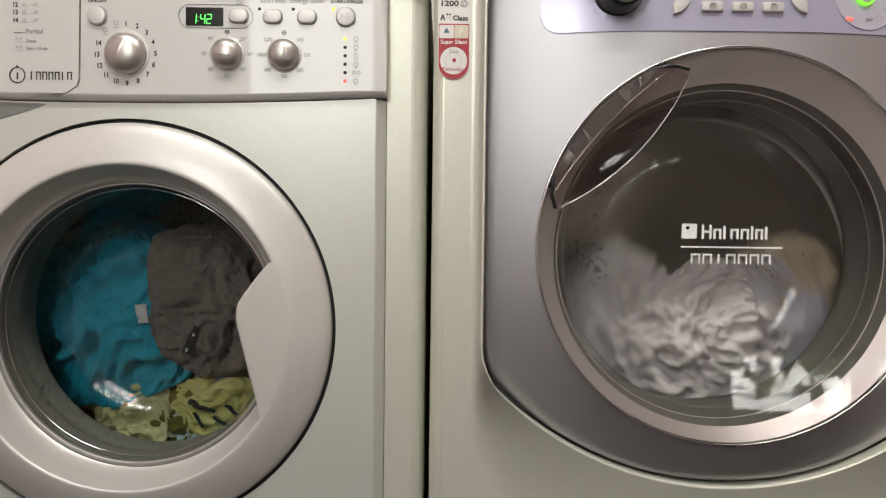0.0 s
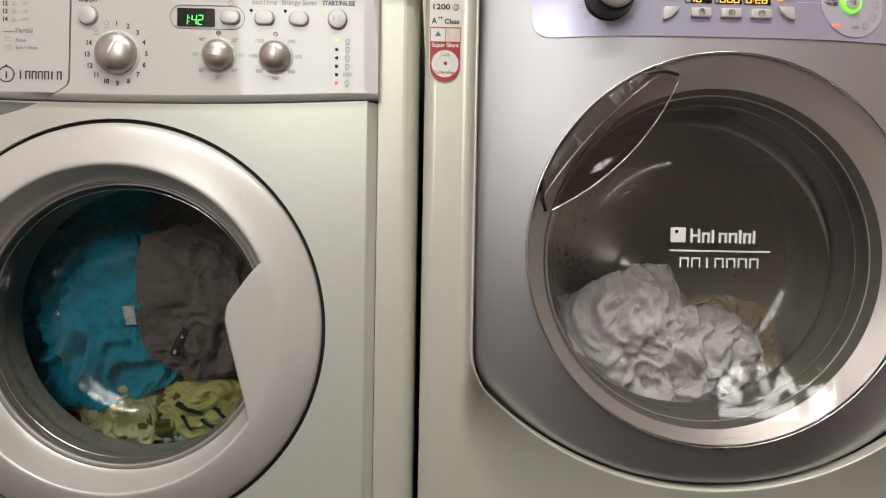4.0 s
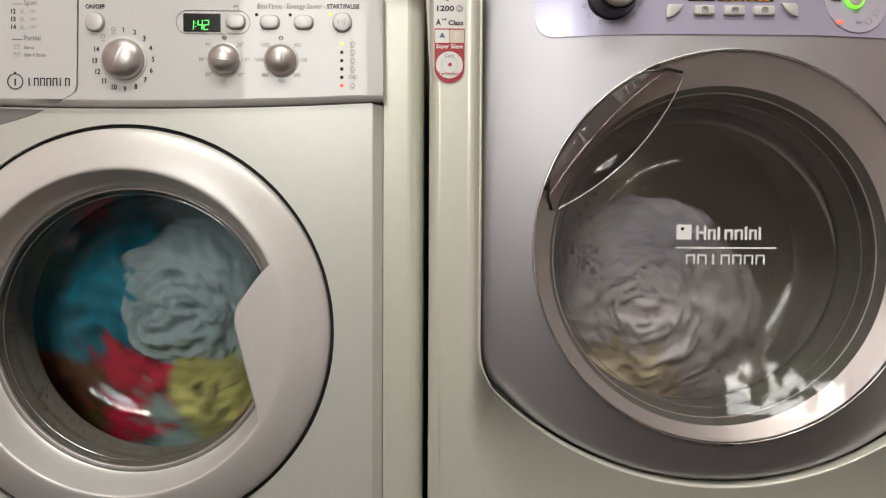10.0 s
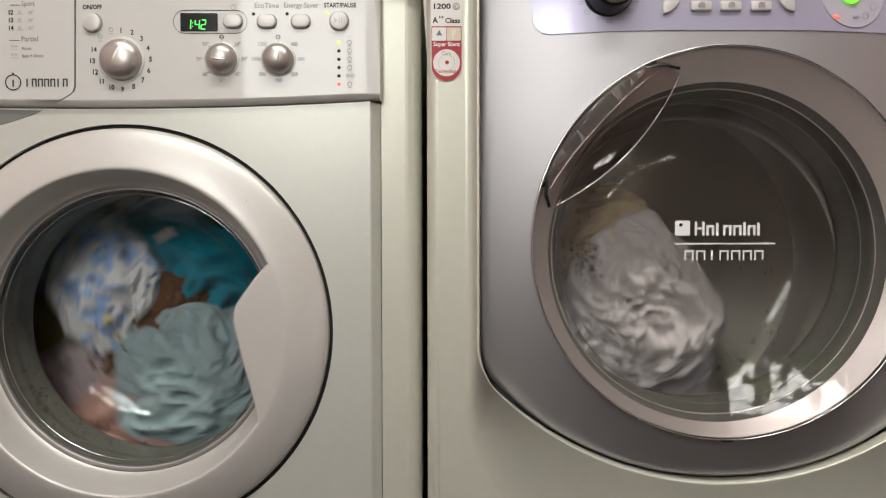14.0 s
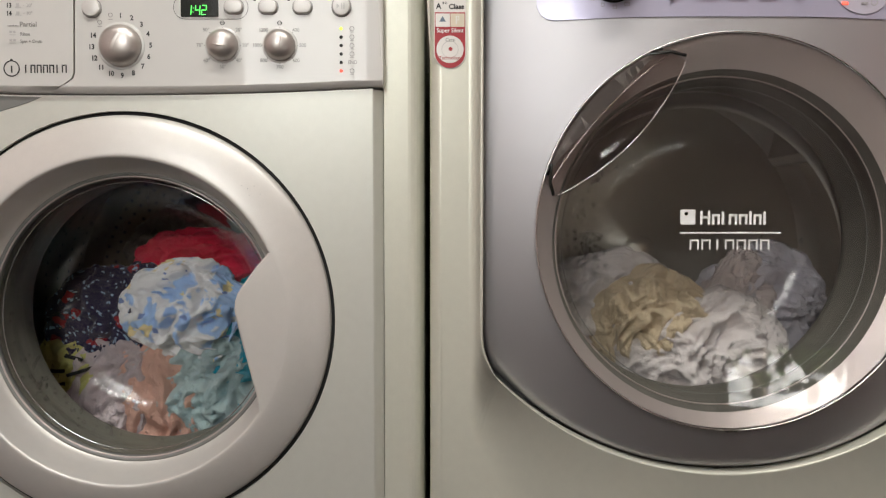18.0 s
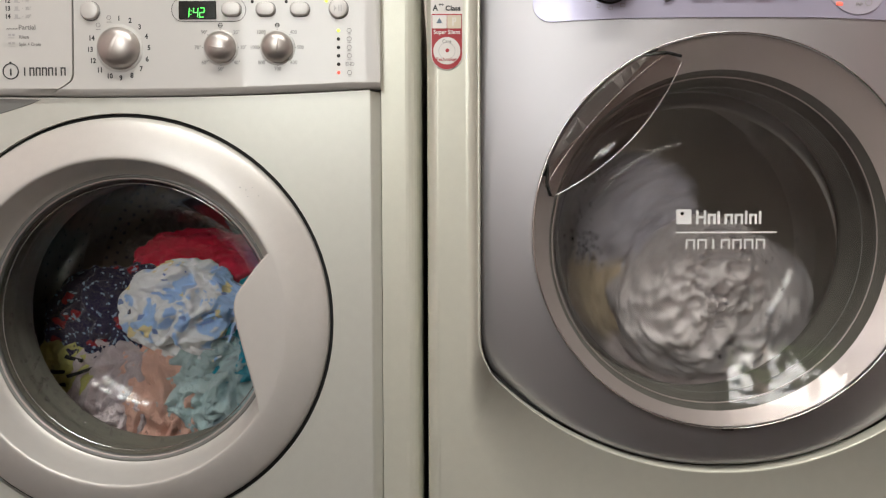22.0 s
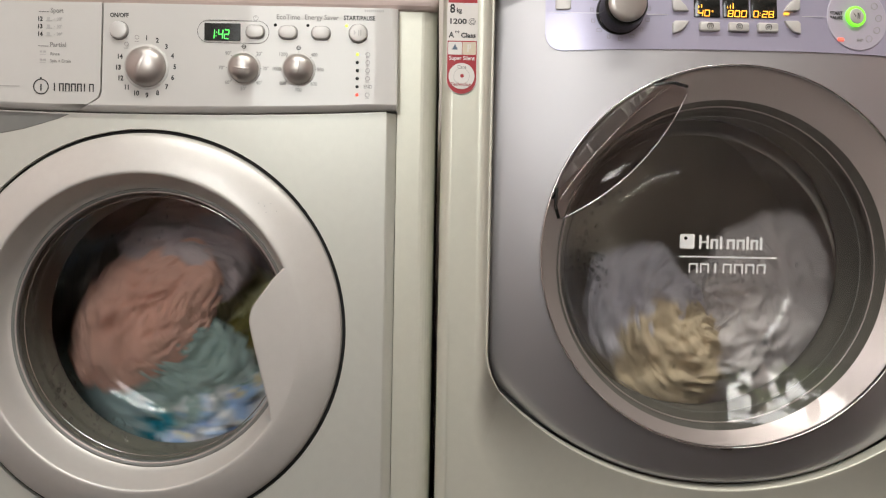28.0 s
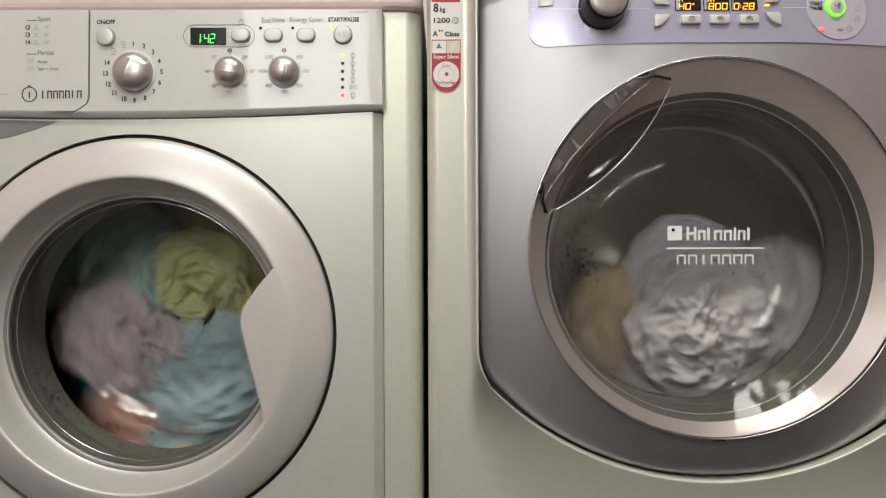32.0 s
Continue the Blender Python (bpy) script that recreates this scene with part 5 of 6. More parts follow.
def garment(name, label, mat, size, seed, group, fold=1.0, crisp=0.15):
    """size: half width, half depth and half height. Returns the lump, keyed later."""
    bm = crumple(seed, [(1.22 if group == PALE else 1.26) * k for k in size], fold, crisp)
    ob = part(name, bm, mat, origin=(0, 0, 0))
    return tagged(ob, label, "laundry", group)


def on_front_of(ob, pts, lift=0.0012):
    """Places (x, z) of a bundle laid on its front face."""
    found = []
    co = np.array([v.co for v in ob.data.vertices])
    for x, z in pts:
        near = co[(np.hypot(co[:, 0] - x, co[:, 2] - z) < 0.005)]
        found.append((x, (near[:, 1].min() if len(near) else co[:, 1].min()) - lift, z))
    return found


def band_on(ob, start, end, wide, mat, name, label, n=14):
    """A narrow woven band sewn on the front of a bundle."""
    a, b = Vector(start), Vector(end)
    side = Vector((-(b - a).y, (b - a).x)).normalized() * wide / 2
    left_edge = on_front_of(ob, [tuple(a + (b - a) * i / n + side) for i in range(n + 1)])
    right_edge = on_front_of(ob, [tuple(a + (b - a) * i / n - side) for i in range(n + 1)])
    bm = bmesh.new()
    tops = [[bm.verts.new((p[0], p[1] - d, p[2])) for p in edge] for edge in (left_edge, right_edge) for d in (0.0, -0.0012)]
    lf, lb, rf, rb = tops
    for i in range(n):
        bm.faces.new((lf[i], lf[i + 1], rf[i + 1], rf[i]))
        bm.faces.new((lb[i], rb[i], rb[i + 1], lb[i + 1]))
        bm.faces.new((lf[i], lb[i], lb[i + 1], lf[i + 1]))
        bm.faces.new((rf[i], rf[i + 1], rb[i + 1], rb[i]))
    bmesh.ops.recalc_face_normals(bm, faces=bm.faces[:])
    ob2 = part(name, bm, mat, None, label)
    ob2.parent = ob
    return ob2


LOAD = "coloured laundry in the drum"
LINEN_PIVOTS = ((4.0, -7.0), (-5.0, -6.0))
CLOTH = {
    "teal": (garment("towel", "wet teal terry towel crumpled behind the door glass", towel("teal_terry", (0.003, 0.265, 0.375)), (0.080, 0.046, 0.088), 11, LOAD, 1.3), 0.046),
    "grey": (garment("towel", "wet grey-brown terry towel crumpled in the drum", towel("taupe_terry", (0.135, 0.115, 0.10)), (0.060, 0.034, 0.070), 22, LOAD, 1.1), 0.034),
    "lime": (garment("shirt", "lime yellow shirt with black print, crumpled and wet", printed_cloth("lime_print_cotton", (0.50, 0.48, 0.16), [((0.03, 0.03, 0.02), 0.10, 0.55)], 70), (0.046, 0.030, 0.040), 33, LOAD, 0.9, 0.6), 0.030),
    "pale": (garment("shirt", "pale lime cotton shirt, crumpled and wet", towel("pale_lime_cotton", (0.52, 0.51, 0.27)), (0.046, 0.028, 0.044), 44, LOAD, 0.9, 0.6), 0.028),
    "olive": (garment("trousers", "dark olive cotton trousers, crumpled and wet", towel("olive_cotton", (0.115, 0.105, 0.014)), (0.074, 0.034, 0.064), 55, LOAD, 1.0, 0.4), 0.034),
    "brown": (garment("jumper", "chocolate brown jumper, crumpled and wet", towel("brown_knit", (0.14, 0.055, 0.022)), (0.062, 0.034, 0.060), 66, LOAD), 0.034),
    "crimson": (garment("towel", "crimson red terry towel, crumpled and wet", towel("crimson_terry", (0.68, 0.022, 0.070)), (0.072, 0.034, 0.062), 77, LOAD, 1.2), 0.034),
    "aqua": (garment("towel", "pale aqua terry towel, crumpled and wet", towel("pale_aqua_terry", (0.42, 0.54, 0.56)), (0.070, 0.032, 0.066), 88, LOAD, 1.15), 0.032),
    "mint": (garment("towel", "grey mint terry towel, crumpled and wet", towel("mint_terry", (0.36, 0.48, 0.46)), (0.066, 0.032, 0.054), 99, LOAD, 1.15), 0.032),
    "peach": (garment("towel", "peach pink terry towel, crumpled and wet", towel("peach_terry", (0.70, 0.42, 0.34)), (0.052, 0.030, 0.078), 110, LOAD, 1.1), 0.030),
    "lilac": (garment("blanket", "grey lilac cotton blanket, crumpled and wet", towel("grey_lilac_cotton", (0.54, 0.46, 0.48)), (0.066, 0.032, 0.047), 121, LOAD, 1.0), 0.032),
    "navy": (garment("shirt", "navy shirt with red and light blue pattern, crumpled", printed_cloth("navy_pattern_cotton", (0.016, 0.013, 0.050), [((0.30, 0.012, 0.025), 0.24, 0.42), ((0.30, 0.42, 0.58), 0.26, 1.9)], 66), (0.058, 0.032, 0.054), 132, LOAD, 1.1, 0.6), 0.032),
    "floral": (garment("pillowcase", "white cotton pillowcase printed with blue and yellow flowers", printed_cloth("floral_cotton", (0.84, 0.83, 0.85), [((0.40, 0.58, 0.88), 0.46, 0.42), ((0.80, 0.66, 0.36), 0.22, 0.5), ((0.20, 0.28, 0.56), 0.15, 0.6)], 62), (0.047, 0.040, 0.058), 143, LOAD, 1.5, 0.8), 0.040),
}
BLACK_CLOTH = towel("black_woven_cotton", (0.015, 0.015, 0.015))
WHITE_CLOTH = towel("white_woven_cotton", (0.62, 0.62, 0.62))
band_on(CLOTH["grey"][0], (0.000, -0.022), (-0.014, -0.054), 0.010, BLACK_CLOTH, "woven_band", "black woven band")
for k in range(3):
    band_on(CLOTH["grey"][0], (-0.0025 - 0.0042 * k, -0.030 - 0.0085 * k), (-0.0045 - 0.0042 * k, -0.0345 - 0.0085 * k), 0.003, WHITE_CLOTH, "band_stitch", "pale stitch mark", 4)
band_on(CLOTH["teal"][0], (0.050, 0.018), (0.052, -0.004), 0.013, WHITE_CLOTH, "care_label", "white sewn-in care label")
band_on(CLOTH["lime"][0], (-0.030, 0.018), (0.002, 0.006), 0.004, BLACK_CLOTH, "printed_stroke", "black printed stroke")
band_on(CLOTH["lime"][0], (-0.024, 0.004), (-0.012, -0.014), 0.004, BLACK_CLOTH, "printed_stroke", "black printed stroke")
band_on(CLOTH["lime"][0], (0.000, 0.000), (0.016, -0.012), 0.004, BLACK_CLOTH, "printed_stroke", "black printed stroke")
band_on(CLOTH["lime"][0], (0.012, 0.012), (0.028, 0.002), 0.004, BLACK_CLOTH, "printed_stroke", "black printed stroke")
LINEN = {
    "w1": (garment("sheet", "white cotton bed sheet, wet and bunched up", towel("white_cotton", (0.72, 0.67, 0.675)), (0.082, 0.045, 0.066), 210, PALE, 1.15, 0.7), 0.045),
    "w2": (garment("sheet", "greyish white cotton sheet, wet and twisted", towel("grey_white_cotton", (0.68, 0.64, 0.645)), (0.070, 0.042, 0.060), 220, PALE, 1.15, 0.7), 0.042),
    "w3": (garment("sheet", "rosy white cotton sheet at the drum's bottom", towel("rosy_white_cotton", (0.66, 0.58, 0.57)), (0.092, 0.040, 0.042), 230, PALE, 1.2, 0.7), 0.040),
    "lil": (garment("pillowcase", "pale lilac pillowcase, wet and bunched up", towel("pale_lilac_cotton", (0.62, 0.60, 0.67)), (0.066, 0.040, 0.056), 240, PALE, 1.15, 0.7), 0.040),
    "beige": (garment("towel", "beige yellow towel, wet and bunched up", towel("beige_terry", (0.62, 0.51, 0.36)), (0.056, 0.036, 0.058), 250, PALE, 1.1), 0.036),
}


# ---- movement ----
def turned(t, spans):
    """Degrees by which a drum has turned by t seconds; spans: start, end, degrees a second, easing in at both ends."""
    total = 0.0
    for start, end, rate in spans:
        ease = 0.25
        u = min(max(t, start), end)
        s = u - start
        lost = ease / 2
        if s < ease:
            total += rate * s * s / (2 * ease)
        else:
            total += rate * (s - lost)
        left_over = end - u
        if left_over < ease:
            total -= rate * (ease - left_over) ** 2 / (2 * ease)
    return total


OLD_SPANS = [(6.2, 16.85, -300.0), (23.6, 33.0, 300.0)]
NEW_SPANS = [(-1.0, 1.8, 320.0), (4.2, 17.6, -320.0), (19.6, 33.0, 320.0)]


def tumble(cx, cz, y0, depth, keys, spans, pivots=((0, 0), (0, 0))):
    """Rows for walk(): between its known places a bundle goes round with the drum, about a pivot for each sense of turning;
    keys in centimetres from the axis, with a layer."""
    rows, spin = [], 0.0
    last = None
    for (ta, xa, za, la), (tb, xb, zb, lb) in zip(keys, keys[1:]):
        go = turned(tb, spans) - turned(ta, spans)
        ox, oz = pivots[0] if go >= 0 else pivots[1]
        aa, ab = math.degrees(math.atan2(za - oz, xa - ox)), math.degrees(math.atan2(zb - oz, xb - ox))
        ra, rb = math.hypot(xa - ox, za - oz), math.hypot(xb - ox, zb - oz)
        want = ab - aa
        want += 360 * round((go - want) / 360)
        steps = max(1, round((tb - ta) / 0.1)) if abs(go) > 1 else 1
        for i in range(steps):
            t = ta + (tb - ta) * i / steps
            f = (turned(t, spans) - turned(ta, spans)) / go if abs(go) > 1 else i / steps
            a = radians(aa + want * f)
            r = ra + (rb - ra) * f
            lay = la + (lb - la) * f
            rows.append((t, ox + r * math.cos(a), oz + r * math.sin(a), lay, spin + want * f * 0.9))
        spin += want * 0.9
        last = (tb, xb, zb, lb, spin)
    rows.append(last)
    out = []
    for t, x, z, lay, s in rows:
        k = 0.01 * min(1.0, 15.5 / max(math.hypot(x, z), 0.1))
        out.append((t, pose(cx + k * x, y0 + depth + 0.016 * lay, cz + k * z, 0, -s, 0)))
    return out


def drum_rows(ob, spans):
    times = sorted({0.0, 32.0} | {min(max(t, 0.0), 32.0) for s, e, _ in spans for t in np.arange(s, e + 0.2, 0.2)})
    return [(t, Matrix.Translation(ob.location) @ pose(0, 0, 0, 0, -turned(t, spans), 0)) for t in times]


def motions():
    walk(ldrum, drum_rows(ldrum, OLD_SPANS))
    walk(rdrum, drum_rows(rdrum, NEW_SPANS))
    walk(CLOTH["teal"][0], tumble(LX, LZ, 0.108, CLOTH["teal"][1], [(0, -8.8, -1.0, 1), (6.2, -8.8, -1.0, 1), (7, -3.0, -15.3, 1), (8, 4.8, -10.2, 2), (9, -0.2, 4.0, 0), (10, -11.7, 3.5, 1), (11, -14.6, -8.0, 3), (12, -5.1, -14.9, 2), (13, 5.0, -10.6, 3), (14, 1.2, 5.3, 3), (16.85, 7.6, -6.6, 2), (23.6, 7.6, -6.6, 2), (24, -8.3, 1.0, 1), (25, 3.5, 6.7, 2), (28, -2.8, -14.6, 3), (29, -11.9, -2.1, 2), (30, 7.6, 6.5, 4), (31, 6.3, 3.4, 6), (32, -4.6, -9.2, 3)], OLD_SPANS))
    walk(CLOTH["grey"][0], tumble(LX, LZ, 0.108, CLOTH["grey"][1], [(0, 3.2, 0.7, 0), (6.2, 3.2, 0.7, 0), (7, -12.1, -10.0, 2), (8, -1.8, -14.2, 3), (9, 0.1, -6.9, 2), (10, -6.1, -4.0, 3), (11, -3, -4.7, 4), (12, -4.5, -8.6, 6), (13, -0.6, 2.8, 7), (14, -0.8, -1, 7), (16.85, -1, 4, 7), (23.6, -0.7, 4.3, 7), (24, -2.6, 6.3, 6), (25, -8.9, -9.1, 5), (28, -9.3, -3.7, 5), (29, -7.4, 9.9, 3), (30, -3.8, 1.3, 7), (31, 0.3, -0.5, 7), (32, -5.7, -6.5, 5)], OLD_SPANS))
    walk(CLOTH["olive"][0], tumble(LX, LZ, 0.108, CLOTH["olive"][1], [(0, -2.4, -14.9, 3), (6.2, -2.4, -14.9, 3), (7, 3.3, 2.6, 1), (8, -12.8, 5.6, 2), (9, -14.9, -8.6, 3), (10, -9.7, -13.4, 3), (11, 6.9, -6.3, 5), (12, 2.1, -2.8, 1), (13, -6.0, 6.2, 2), (14, -14.4, -4.6, 3), (16.85, -5.8, -5.6, 6), (23.6, -5.6, -5.8, 6), (24, 4.0, -10.4, 2), (25, -1.3, -11.0, 1), (28, 5.2, -8.3, 3), (29, 1.8, -12.3, 5), (30, -5.0, -9.7, 1), (31, -4.5, 2.1, 1), (32, 7.2, 6.6, 3)], OLD_SPANS))
    walk(CLOTH["pale"][0], tumble(LX, LZ, 0.108, CLOTH["pale"][1], [(0, -6.7, -14.5, 2), (6.2, -6.7, -14.5, 2), (7, -2.6, 2.9, 1), (8, -11.4, -9.0, 3), (9, -8.6, -9.6, 3), (10, -2.8, -11.1, 5), (11, -5.7, 7.0, 1), (12, 0.6, 1.4, 4), (13, -10.7, 8.1, 3), (14, -3.6, -7.2, 4), (16.85, 2.6, -9.3, 5), (23.6, 2.7, -9.5, 5), (24, 5.7, -11.9, 2), (25, -4.5, -14.7, 2), (28, 5.3, -1, 5), (29, 7.2, -1.1, 6), (30, 1.3, -12.6, 3), (31, -9.5, -7.9, 1), (32, 1.6, 4.9, 1)], OLD_SPANS))
    walk(CLOTH["lime"][0], tumble(LX, LZ, 0.108, CLOTH["lime"][1], [(0, 4.1, -12.7, 2), (6.2, 4.1, -12.7, 2), (7, -11.5, -1.7, 0), (8, -11.5, -4.8, 0), (9, -3.2, -11.8, 0), (10, 5.0, -9.7, 0), (11, 4.9, -2.7, 1), (12, -5.9, -1.0, 0), (13, -11.6, -4.5, 2), (14, -2.1, -13.4, 3), (16.85, -13.9, -8.2, 2), (23.6, -13.9, -8.2, 2), (24, 3.3, -12.3, 5), (25, -7.2, -14.8, 3), (28, -2.6, -5.1, 6), (29, 3.3, -9.1, 6), (30, 4.1, -10.6, 6), (31, -1.8, -6.8, 1), (32, 4.4, 1.0, 2)], OLD_SPANS))
    walk(CLOTH["floral"][0], tumble(LX, LZ, 0.108, CLOTH["floral"][1], [(0, -1.1, -0.5, 5), (6.2, -1.2, -0.4, 5), (7, 2.5, -8.9, 7), (8, -3.5, -9.5, 5), (9, 1.3, -1, 7), (10, -4.6, 4.7, 7), (11, -8, -12.5, 5), (12, 5.4, -12.2, 2), (13, 6.0, -0.3, 0), (14, -9.0, 4.0, 0), (16.85, 1.4, -0.6, 0), (23.6, 1.4, -0.6, 0), (24, -5.2, -12.7, 0), (25, -6.8, -1.6, 0), (28, 3.2, -13.0, 1), (29, -0.9, -9.1, 0), (30, 5.5, -2.7, 1), (31, 9, -2.9, 5), (32, 6.1, -5.3, 6)], OLD_SPANS))
    walk(CLOTH["crimson"][0], tumble(LX, LZ, 0.108, CLOTH["crimson"][1], [(0, -5.7, -1.7, 7), (6.2, -5.7, -1.6, 7), (7, -2.2, -9.0, 3), (8, -4.2, -1.0, 1), (9, -8.5, -4.0, 1), (10, -4.3, -8.0, 2), (11, 0.6, -9.0, 3), (12, -5.5, 9.1, 3), (13, 7.0, 5.2, 1), (14, -6.5, 0.9, 7), (16.85, 1.6, 1.4, 3), (23.6, 1.6, 1.4, 3), (24, -8.6, -11.1, 5), (25, -10.7, 5.2, 2), (28, -0.5, -13, 6), (29, -8.5, -11.8, 1), (30, -3.9, 2.9, 0), (31, 6.0, 5.9, 2), (32, 7.1, -6.1, 2)], OLD_SPANS))
    walk(CLOTH["navy"][0], tumble(LX, LZ, 0.108, CLOTH["navy"][1], [(0, -2.2, -2.4, 7), (6.2, -2.3, -2.3, 7), (7, 3.9, -9.7, 3), (8, -3.5, 7.5, 1), (9, -5.1, 8.6, 6), (10, -6.6, -1.1, 7), (11, 1.6, -10.5, 6), (12, 5, -8.7, 7), (13, 1.8, 7.5, 2), (14, -10.3, 0.9, 7), (16.85, -9.4, -2.2, 2), (23.6, -9.4, -2.2, 2), (24, 2.6, -13.5, 2), (25, -10, -6, 3), (28, -4.5, -11.1, 6), (29, -10.5, -7.4, 5), (30, -14.6, -7.9, 3), (31, -5.5, 9.5, 3), (32, 4.2, -2.5, 6)], OLD_SPANS))
    walk(CLOTH["brown"][0], tumble(LX, LZ, 0.108, CLOTH["brown"][1], [(0, -12.5, -14.5, 3), (6.2, -12.5, -14.5, 3), (7, -10.6, -0.4, 5), (8, 4.5, 5.5, 0), (9, -12.7, 3.7, 2), (10, -13.8, -8.4, 2), (11, -4.2, -11.8, 3), (12, 0.5, -9.7, 2), (13, -1.5, -1.3, 1), (14, -4.5, -3.1, 2), (16.85, -6.5, -6.7, 3), (23.6, -6.5, -6.7, 3), (24, -9.5, 4.3, 6), (25, -3.8, 9.6, 5), (28, -10.4, -5.3, 5), (29, -2.7, 8.2, 5), (30, -8.6, -9.4, 4), (31, -5.6, 0.3, 5), (32, 8.2, 9.3, 6)], OLD_SPANS))
    walk(CLOTH["aqua"][0], tumble(LX, LZ, 0.108, CLOTH["aqua"][1], [(0, 3.1, -14.4, 3), (6.2, 3, -14.2, 3), (7, -9.6, 5.9, 1), (8, -6.9, -12.7, 1), (9, 5.3, -11.2, 1), (10, 2.4, 2.4, 0), (11, -10.8, 2.4, 1), (12, -13.0, -8.2, 1), (13, -3.1, -8.8, 0), (14, 1.5, -7.8, 0), (16.85, 4.5, -10.3, 1), (23.6, 4.5, -10.3, 1), (24, 3.3, -4.9, 2), (25, 4.5, -5.3, 0), (28, -10.1, -10.7, 2), (29, 3.8, -10.3, 2), (30, 5.7, 4.7, 2), (31, 7.1, -6.8, 1), (32, 3.3, -8.3, 0)], OLD_SPANS))
    walk(CLOTH["mint"][0], tumble(LX, LZ, 0.108, CLOTH["mint"][1], [(0, -1.9, -6.3, 7), (6.2, -1.9, -6.1, 7), (7, -5.1, 8.3, 6), (8, -5.8, -8.8, 7), (9, -10.9, -12.7, 1), (10, 0.5, -14.2, 2), (11, -13.1, -4.7, 4), (12, 3.6, 5.6, 1), (13, -13.9, 2.2, 3), (14, 3.2, -12.1, 2), (16.85, 4.7, -13.7, 3), (23.6, 4.7, -13.7, 3), (24, 5.9, 0.6, 0), (25, 3.7, -12.3, 2), (28, -0.7, -7.0, 1), (29, -0.3, 1.3, 1), (30, 6.1, -9.4, 5), (31, 4.2, -10.1, 3), (32, -6.5, 5.9, 2)], OLD_SPANS))
    walk(CLOTH["peach"][0], tumble(LX, LZ, 0.108, CLOTH["peach"][1], [(0, -3, -3.2, 7), (6.2, -3, -3.1, 7), (7, -0.6, -8.9, 6), (8, -0, -6.5, 6), (9, 1.3, -8.7, 7), (10, -0.9, -8.8, 7), (11, 1.7, 5.4, 0), (12, -12.2, 0.6, 0), (13, -14.8, -7.9, 2), (14, -4.5, -13.5, 1), (16.85, -1.4, -14.6, 1), (23.6, -1.4, -14.6, 1), (24, 7.4, -6.7, 1), (25, 4.0, -15.5, 3), (28, -5.0, 0.5, 0), (29, 7.6, 5.5, 2), (30, 4.6, -9.4, 2), (31, 1.1, -15.0, 2), (32, -4.1, -14.1, 1)], OLD_SPANS))
    walk(CLOTH["lilac"][0], tumble(LX, LZ, 0.108, CLOTH["lilac"][1], [(0, 0.1, -5.5, 7), (6.2, -0, -5.4, 7), (7, -5.1, -1.3, 7), (8, -3.8, -5, 7), (9, -0.6, -4.8, 7), (10, -1.9, 6.6, 7), (11, 7, 6, 3), (12, -8.2, 7.7, 1), (13, -16.4, -3.5, 4), (14, -13.2, -11.0, 2), (16.85, -7.2, -12.0, 1), (23.6, -7.2, -12.0, 1), (24, 9.2, -8.4, 3), (25, 0.8, -13.7, 3), (28, -0.8, 7.4, 1), (29, 8, -6.7, 2), (30, 5.7, -12.2, 2), (31, -8.0, -14.1, 2), (32, -7.5, -2.1, 0)], OLD_SPANS))
    walk(LINEN["w1"][0], tumble(IX, IZ, 0.104, LINEN["w1"][1], [(0, 3, -9.9, 0), (0.5, 8.1, -6.9, 1), (1, 5.1, -8.7, 0), (1.8, -3.2, -11.7, 0), (4.2, -3.1, -12, 0), (6, -0.7, -10.7, 1), (7, -7.3, 0.5, 1), (8, -8.5, 2, 2), (9, 0.8, -8.2, 0), (10, 0.6, -6.9, 1), (11, -0.5, -7, 0), (12, -8.1, -5.6, 0), (13, -4.4, -10.2, 0), (14, -3.1, -6.6, 0), (17, -4.4, -10.1, 0), (17.7, 4.0, -15.2, 0), (19.6, 4.0, -15.2, 0), (20, 5.4, -8.1, 0), (21, 5.5, -8.9, 0), (22, 2.7, -7.1, 0), (23, -1.6, -4.2, 0), (24, 11.6, -3.1, 1), (25, 13.1, -5.3, 1), (28, 13, -3.6, 1), (29, 12.2, -10, 0), (30, 5.6, -7.9, 0), (31, 11.4, -6.8, 0), (32, 5.8, -8.4, 0)], NEW_SPANS, LINEN_PIVOTS))
    walk(LINEN["w2"][0], tumble(IX, IZ, 0.104, LINEN["w2"][1], [(0, -6.5, -7.8, 2), (0.5, 12.3, -2.5, 1), (1, 11.6, -5.6, 1), (1.8, 4.2, -13.6, 0), (4.2, 4.3, -14, 0), (6, 0.8, -12.2, 2), (7, -3.3, -12, 2), (8, -0.9, -10.4, 1), (9, -7.3, -3.2, 0), (10, -7.6, -2.6, 1), (11, -5, 6.2, 2), (12, -2.9, -11.5, 1), (13, -8.8, -3.6, 1), (14, -8.9, -11, 1), (17, -9.6, 0.8, 1), (17.7, -5.6, -9.4, 3), (19.6, -5.6, -9.4, 3), (20, 9.9, -11.7, 1), (21, 12.7, -6, 1), (22, 10.1, -8.6, 1), (23, 11.6, -1.2, 1), (24, 15.4, -7.5, 1), (25, 11.8, -12, 2), (28, 11.7, -10.4, 0), (29, 14.3, -3.2, 2), (30, 12.4, -9.4, 1), (31, 1.6, -9.1, 1), (32, 14.8, -6.9, 1)], NEW_SPANS, LINEN_PIVOTS))
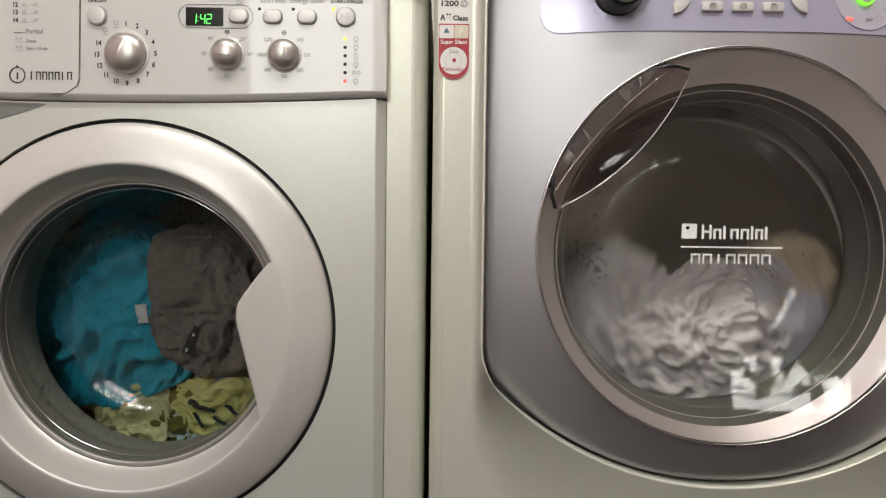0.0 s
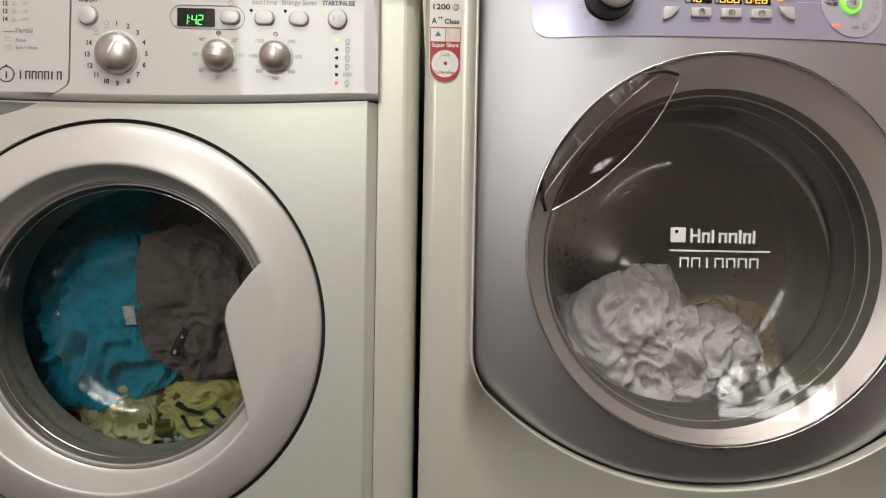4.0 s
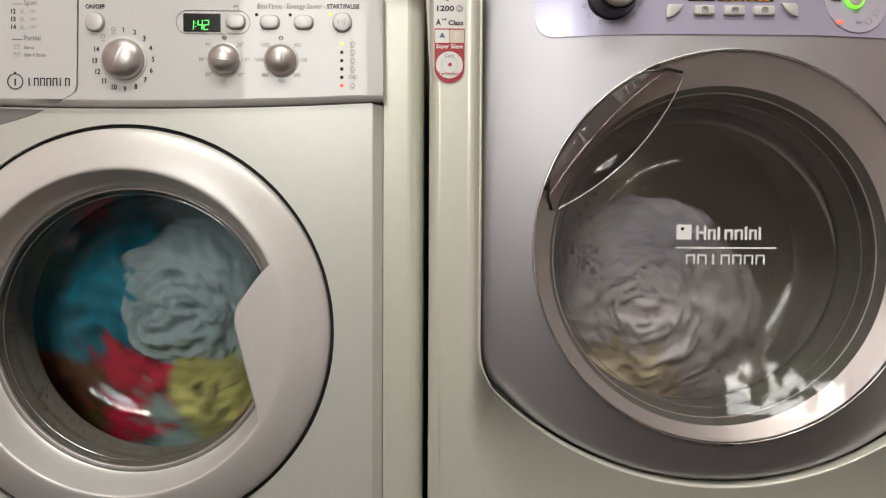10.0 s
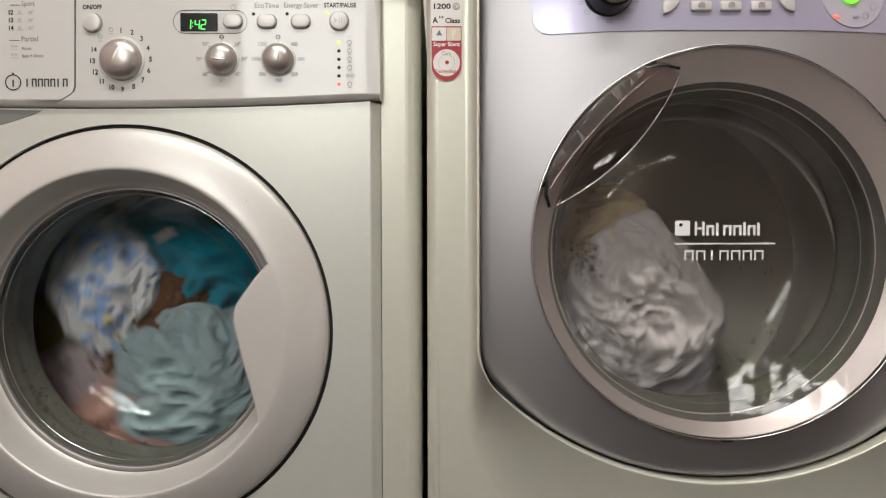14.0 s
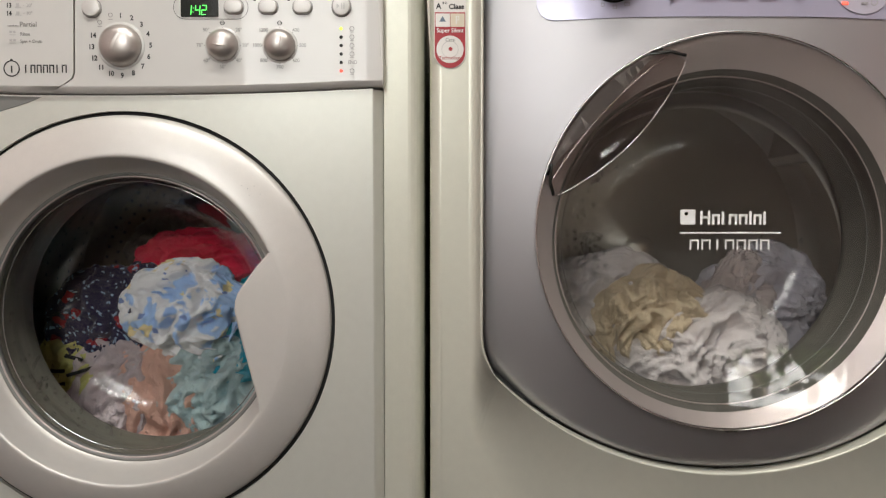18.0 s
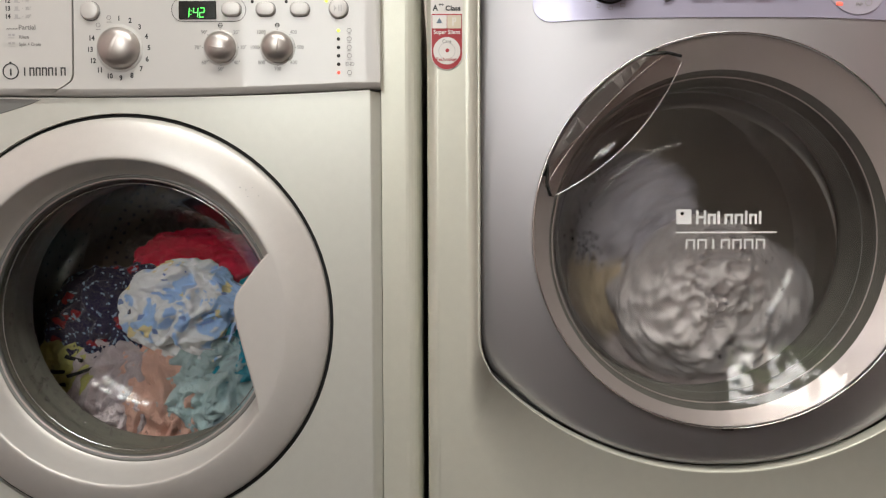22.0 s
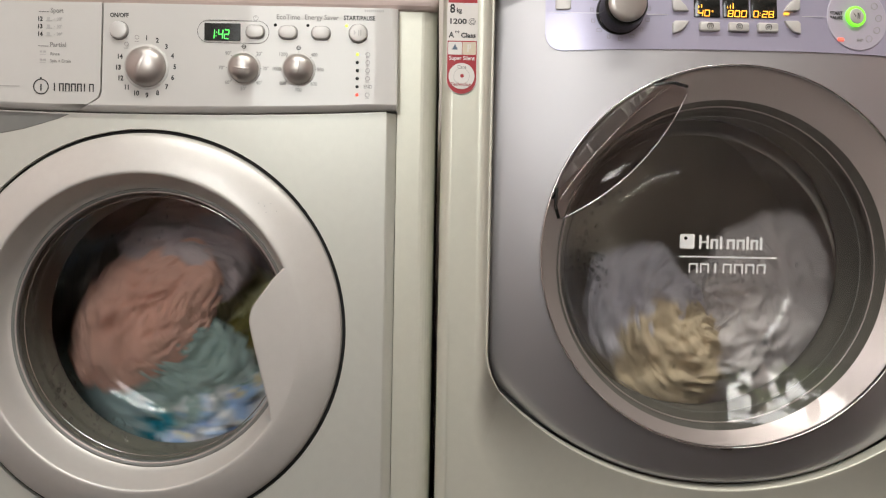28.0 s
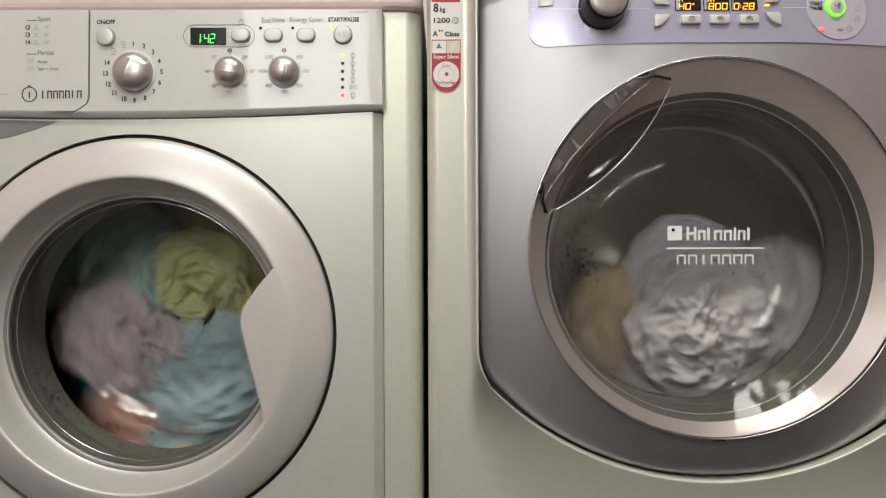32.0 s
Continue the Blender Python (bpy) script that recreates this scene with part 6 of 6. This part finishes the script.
    walk(LINEN["beige"][0], tumble(IX, IZ, 0.104, LINEN["beige"][1], [(0, 14.9, -5.4, 2), (0.5, -2.8, -6.4, 0), (1, 1.6, -16, 4), (1.8, 9.6, -13, 3), (4.2, 9.7, -13.3, 3), (6, -7.4, -7.1, 0), (7, -8.6, -8.3, 1), (8, -9, -7.5, 0), (9, -8.7, -8.3, 1), (10, -4.5, -13.6, 2), (11, -5.5, -11.4, 4), (12, -6.6, 1.7, 3), (13, -5.9, -1.4, 4), (14, -8.2, 0.8, 2), (17, -6.6, -3.5, 4), (17.7, -2.0, -10.6, 1), (19.6, -2.0, -10.6, 1), (20, -0.4, -11, 0), (21, -3.3, -8.9, 3), (22, -4.6, -5.6, 3), (23, 1.3, 3.9, 3), (24, -1.6, -1.6, 0), (25, 1.3, -1.7, 1), (28, -0.3, -11.4, 0), (29, 0.2, -10.9, 1), (30, -4.1, -8, 4), (31, -5.2, -9.8, 4), (32, -4, -9.1, 4)], NEW_SPANS, LINEN_PIVOTS))
    walk(LINEN["lil"][0], tumble(IX, IZ, 0.104, LINEN["lil"][1], [(0, 11, -8.4, 1), (0.5, -2, -11.4, 2), (1, -3.6, -11.7, 1), (1.8, -8, -11.8, 2), (4.2, -8, -12.1, 2), (6, -6.1, 1.7, 3), (7, 3.2, -9, 2), (8, -4, -3.1, 2), (9, -5.2, 2.7, 3), (10, -2.5, -0.3, 1), (11, -8.5, -4.8, 1), (12, -0, -2.7, 2), (13, 5.8, -4.3, 2), (14, -0.1, -11, 2), (17, -11, -6.4, 1), (17.7, 19.7, -12.2, 4), (19.6, 19.7, -12.2, 4), (20, 11.9, -0.8, 2), (21, -1.9, -0.2, 2), (22, -4, 2.4, 2), (23, 14.7, -9.3, 1), (24, 4.4, -10.4, 2), (25, 1.4, -9.1, 0), (28, -3.5, -6.2, 1), (29, 2.3, -5.6, 1), (30, 5.6, -2.7, 2), (31, 3.8, -3, 2), (32, 3.6, -3.1, 2)], NEW_SPANS, LINEN_PIVOTS))
    walk(LINEN["w3"][0], tumble(IX, IZ, 0.104, LINEN["w3"][1], [(0, 3.9, -15, 2), (0.5, 5.4, -13.6, 2), (1, 4.6, -16.7, 2), (1.8, 0.2, -15.9, 1), (4.2, 0.2, -16.3, 1), (6, 4.6, -14.4, 3), (7, 4.1, -14.1, 3), (8, 3.6, -14, 3), (9, -2.8, -14.2, 3), (10, 2.9, -14.3, 3), (11, 0.4, -14.3, 2), (12, 3, -14.5, 3), (13, 0.1, -14.6, 2), (14, -1.5, -14.7, 3), (17, -0.7, -15.2, 3), (17.7, 11.2, -19.0, 3), (19.6, 11.2, -19.0, 3), (20, 4.1, -16.1, 3), (21, 5.5, -16.3, 2), (22, 4.3, -15.9, 2), (23, 3, -15.2, 2), (24, 5.9, -14.9, 2), (25, 3, -14.3, 2), (28, 4.3, -13.5, 3), (29, 5.5, -13.8, 2), (30, 5, -14, 2), (31, 6.9, -14.4, 2), (32, 6.6, -14.4, 2)], NEW_SPANS, LINEN_PIVOTS))


motions()
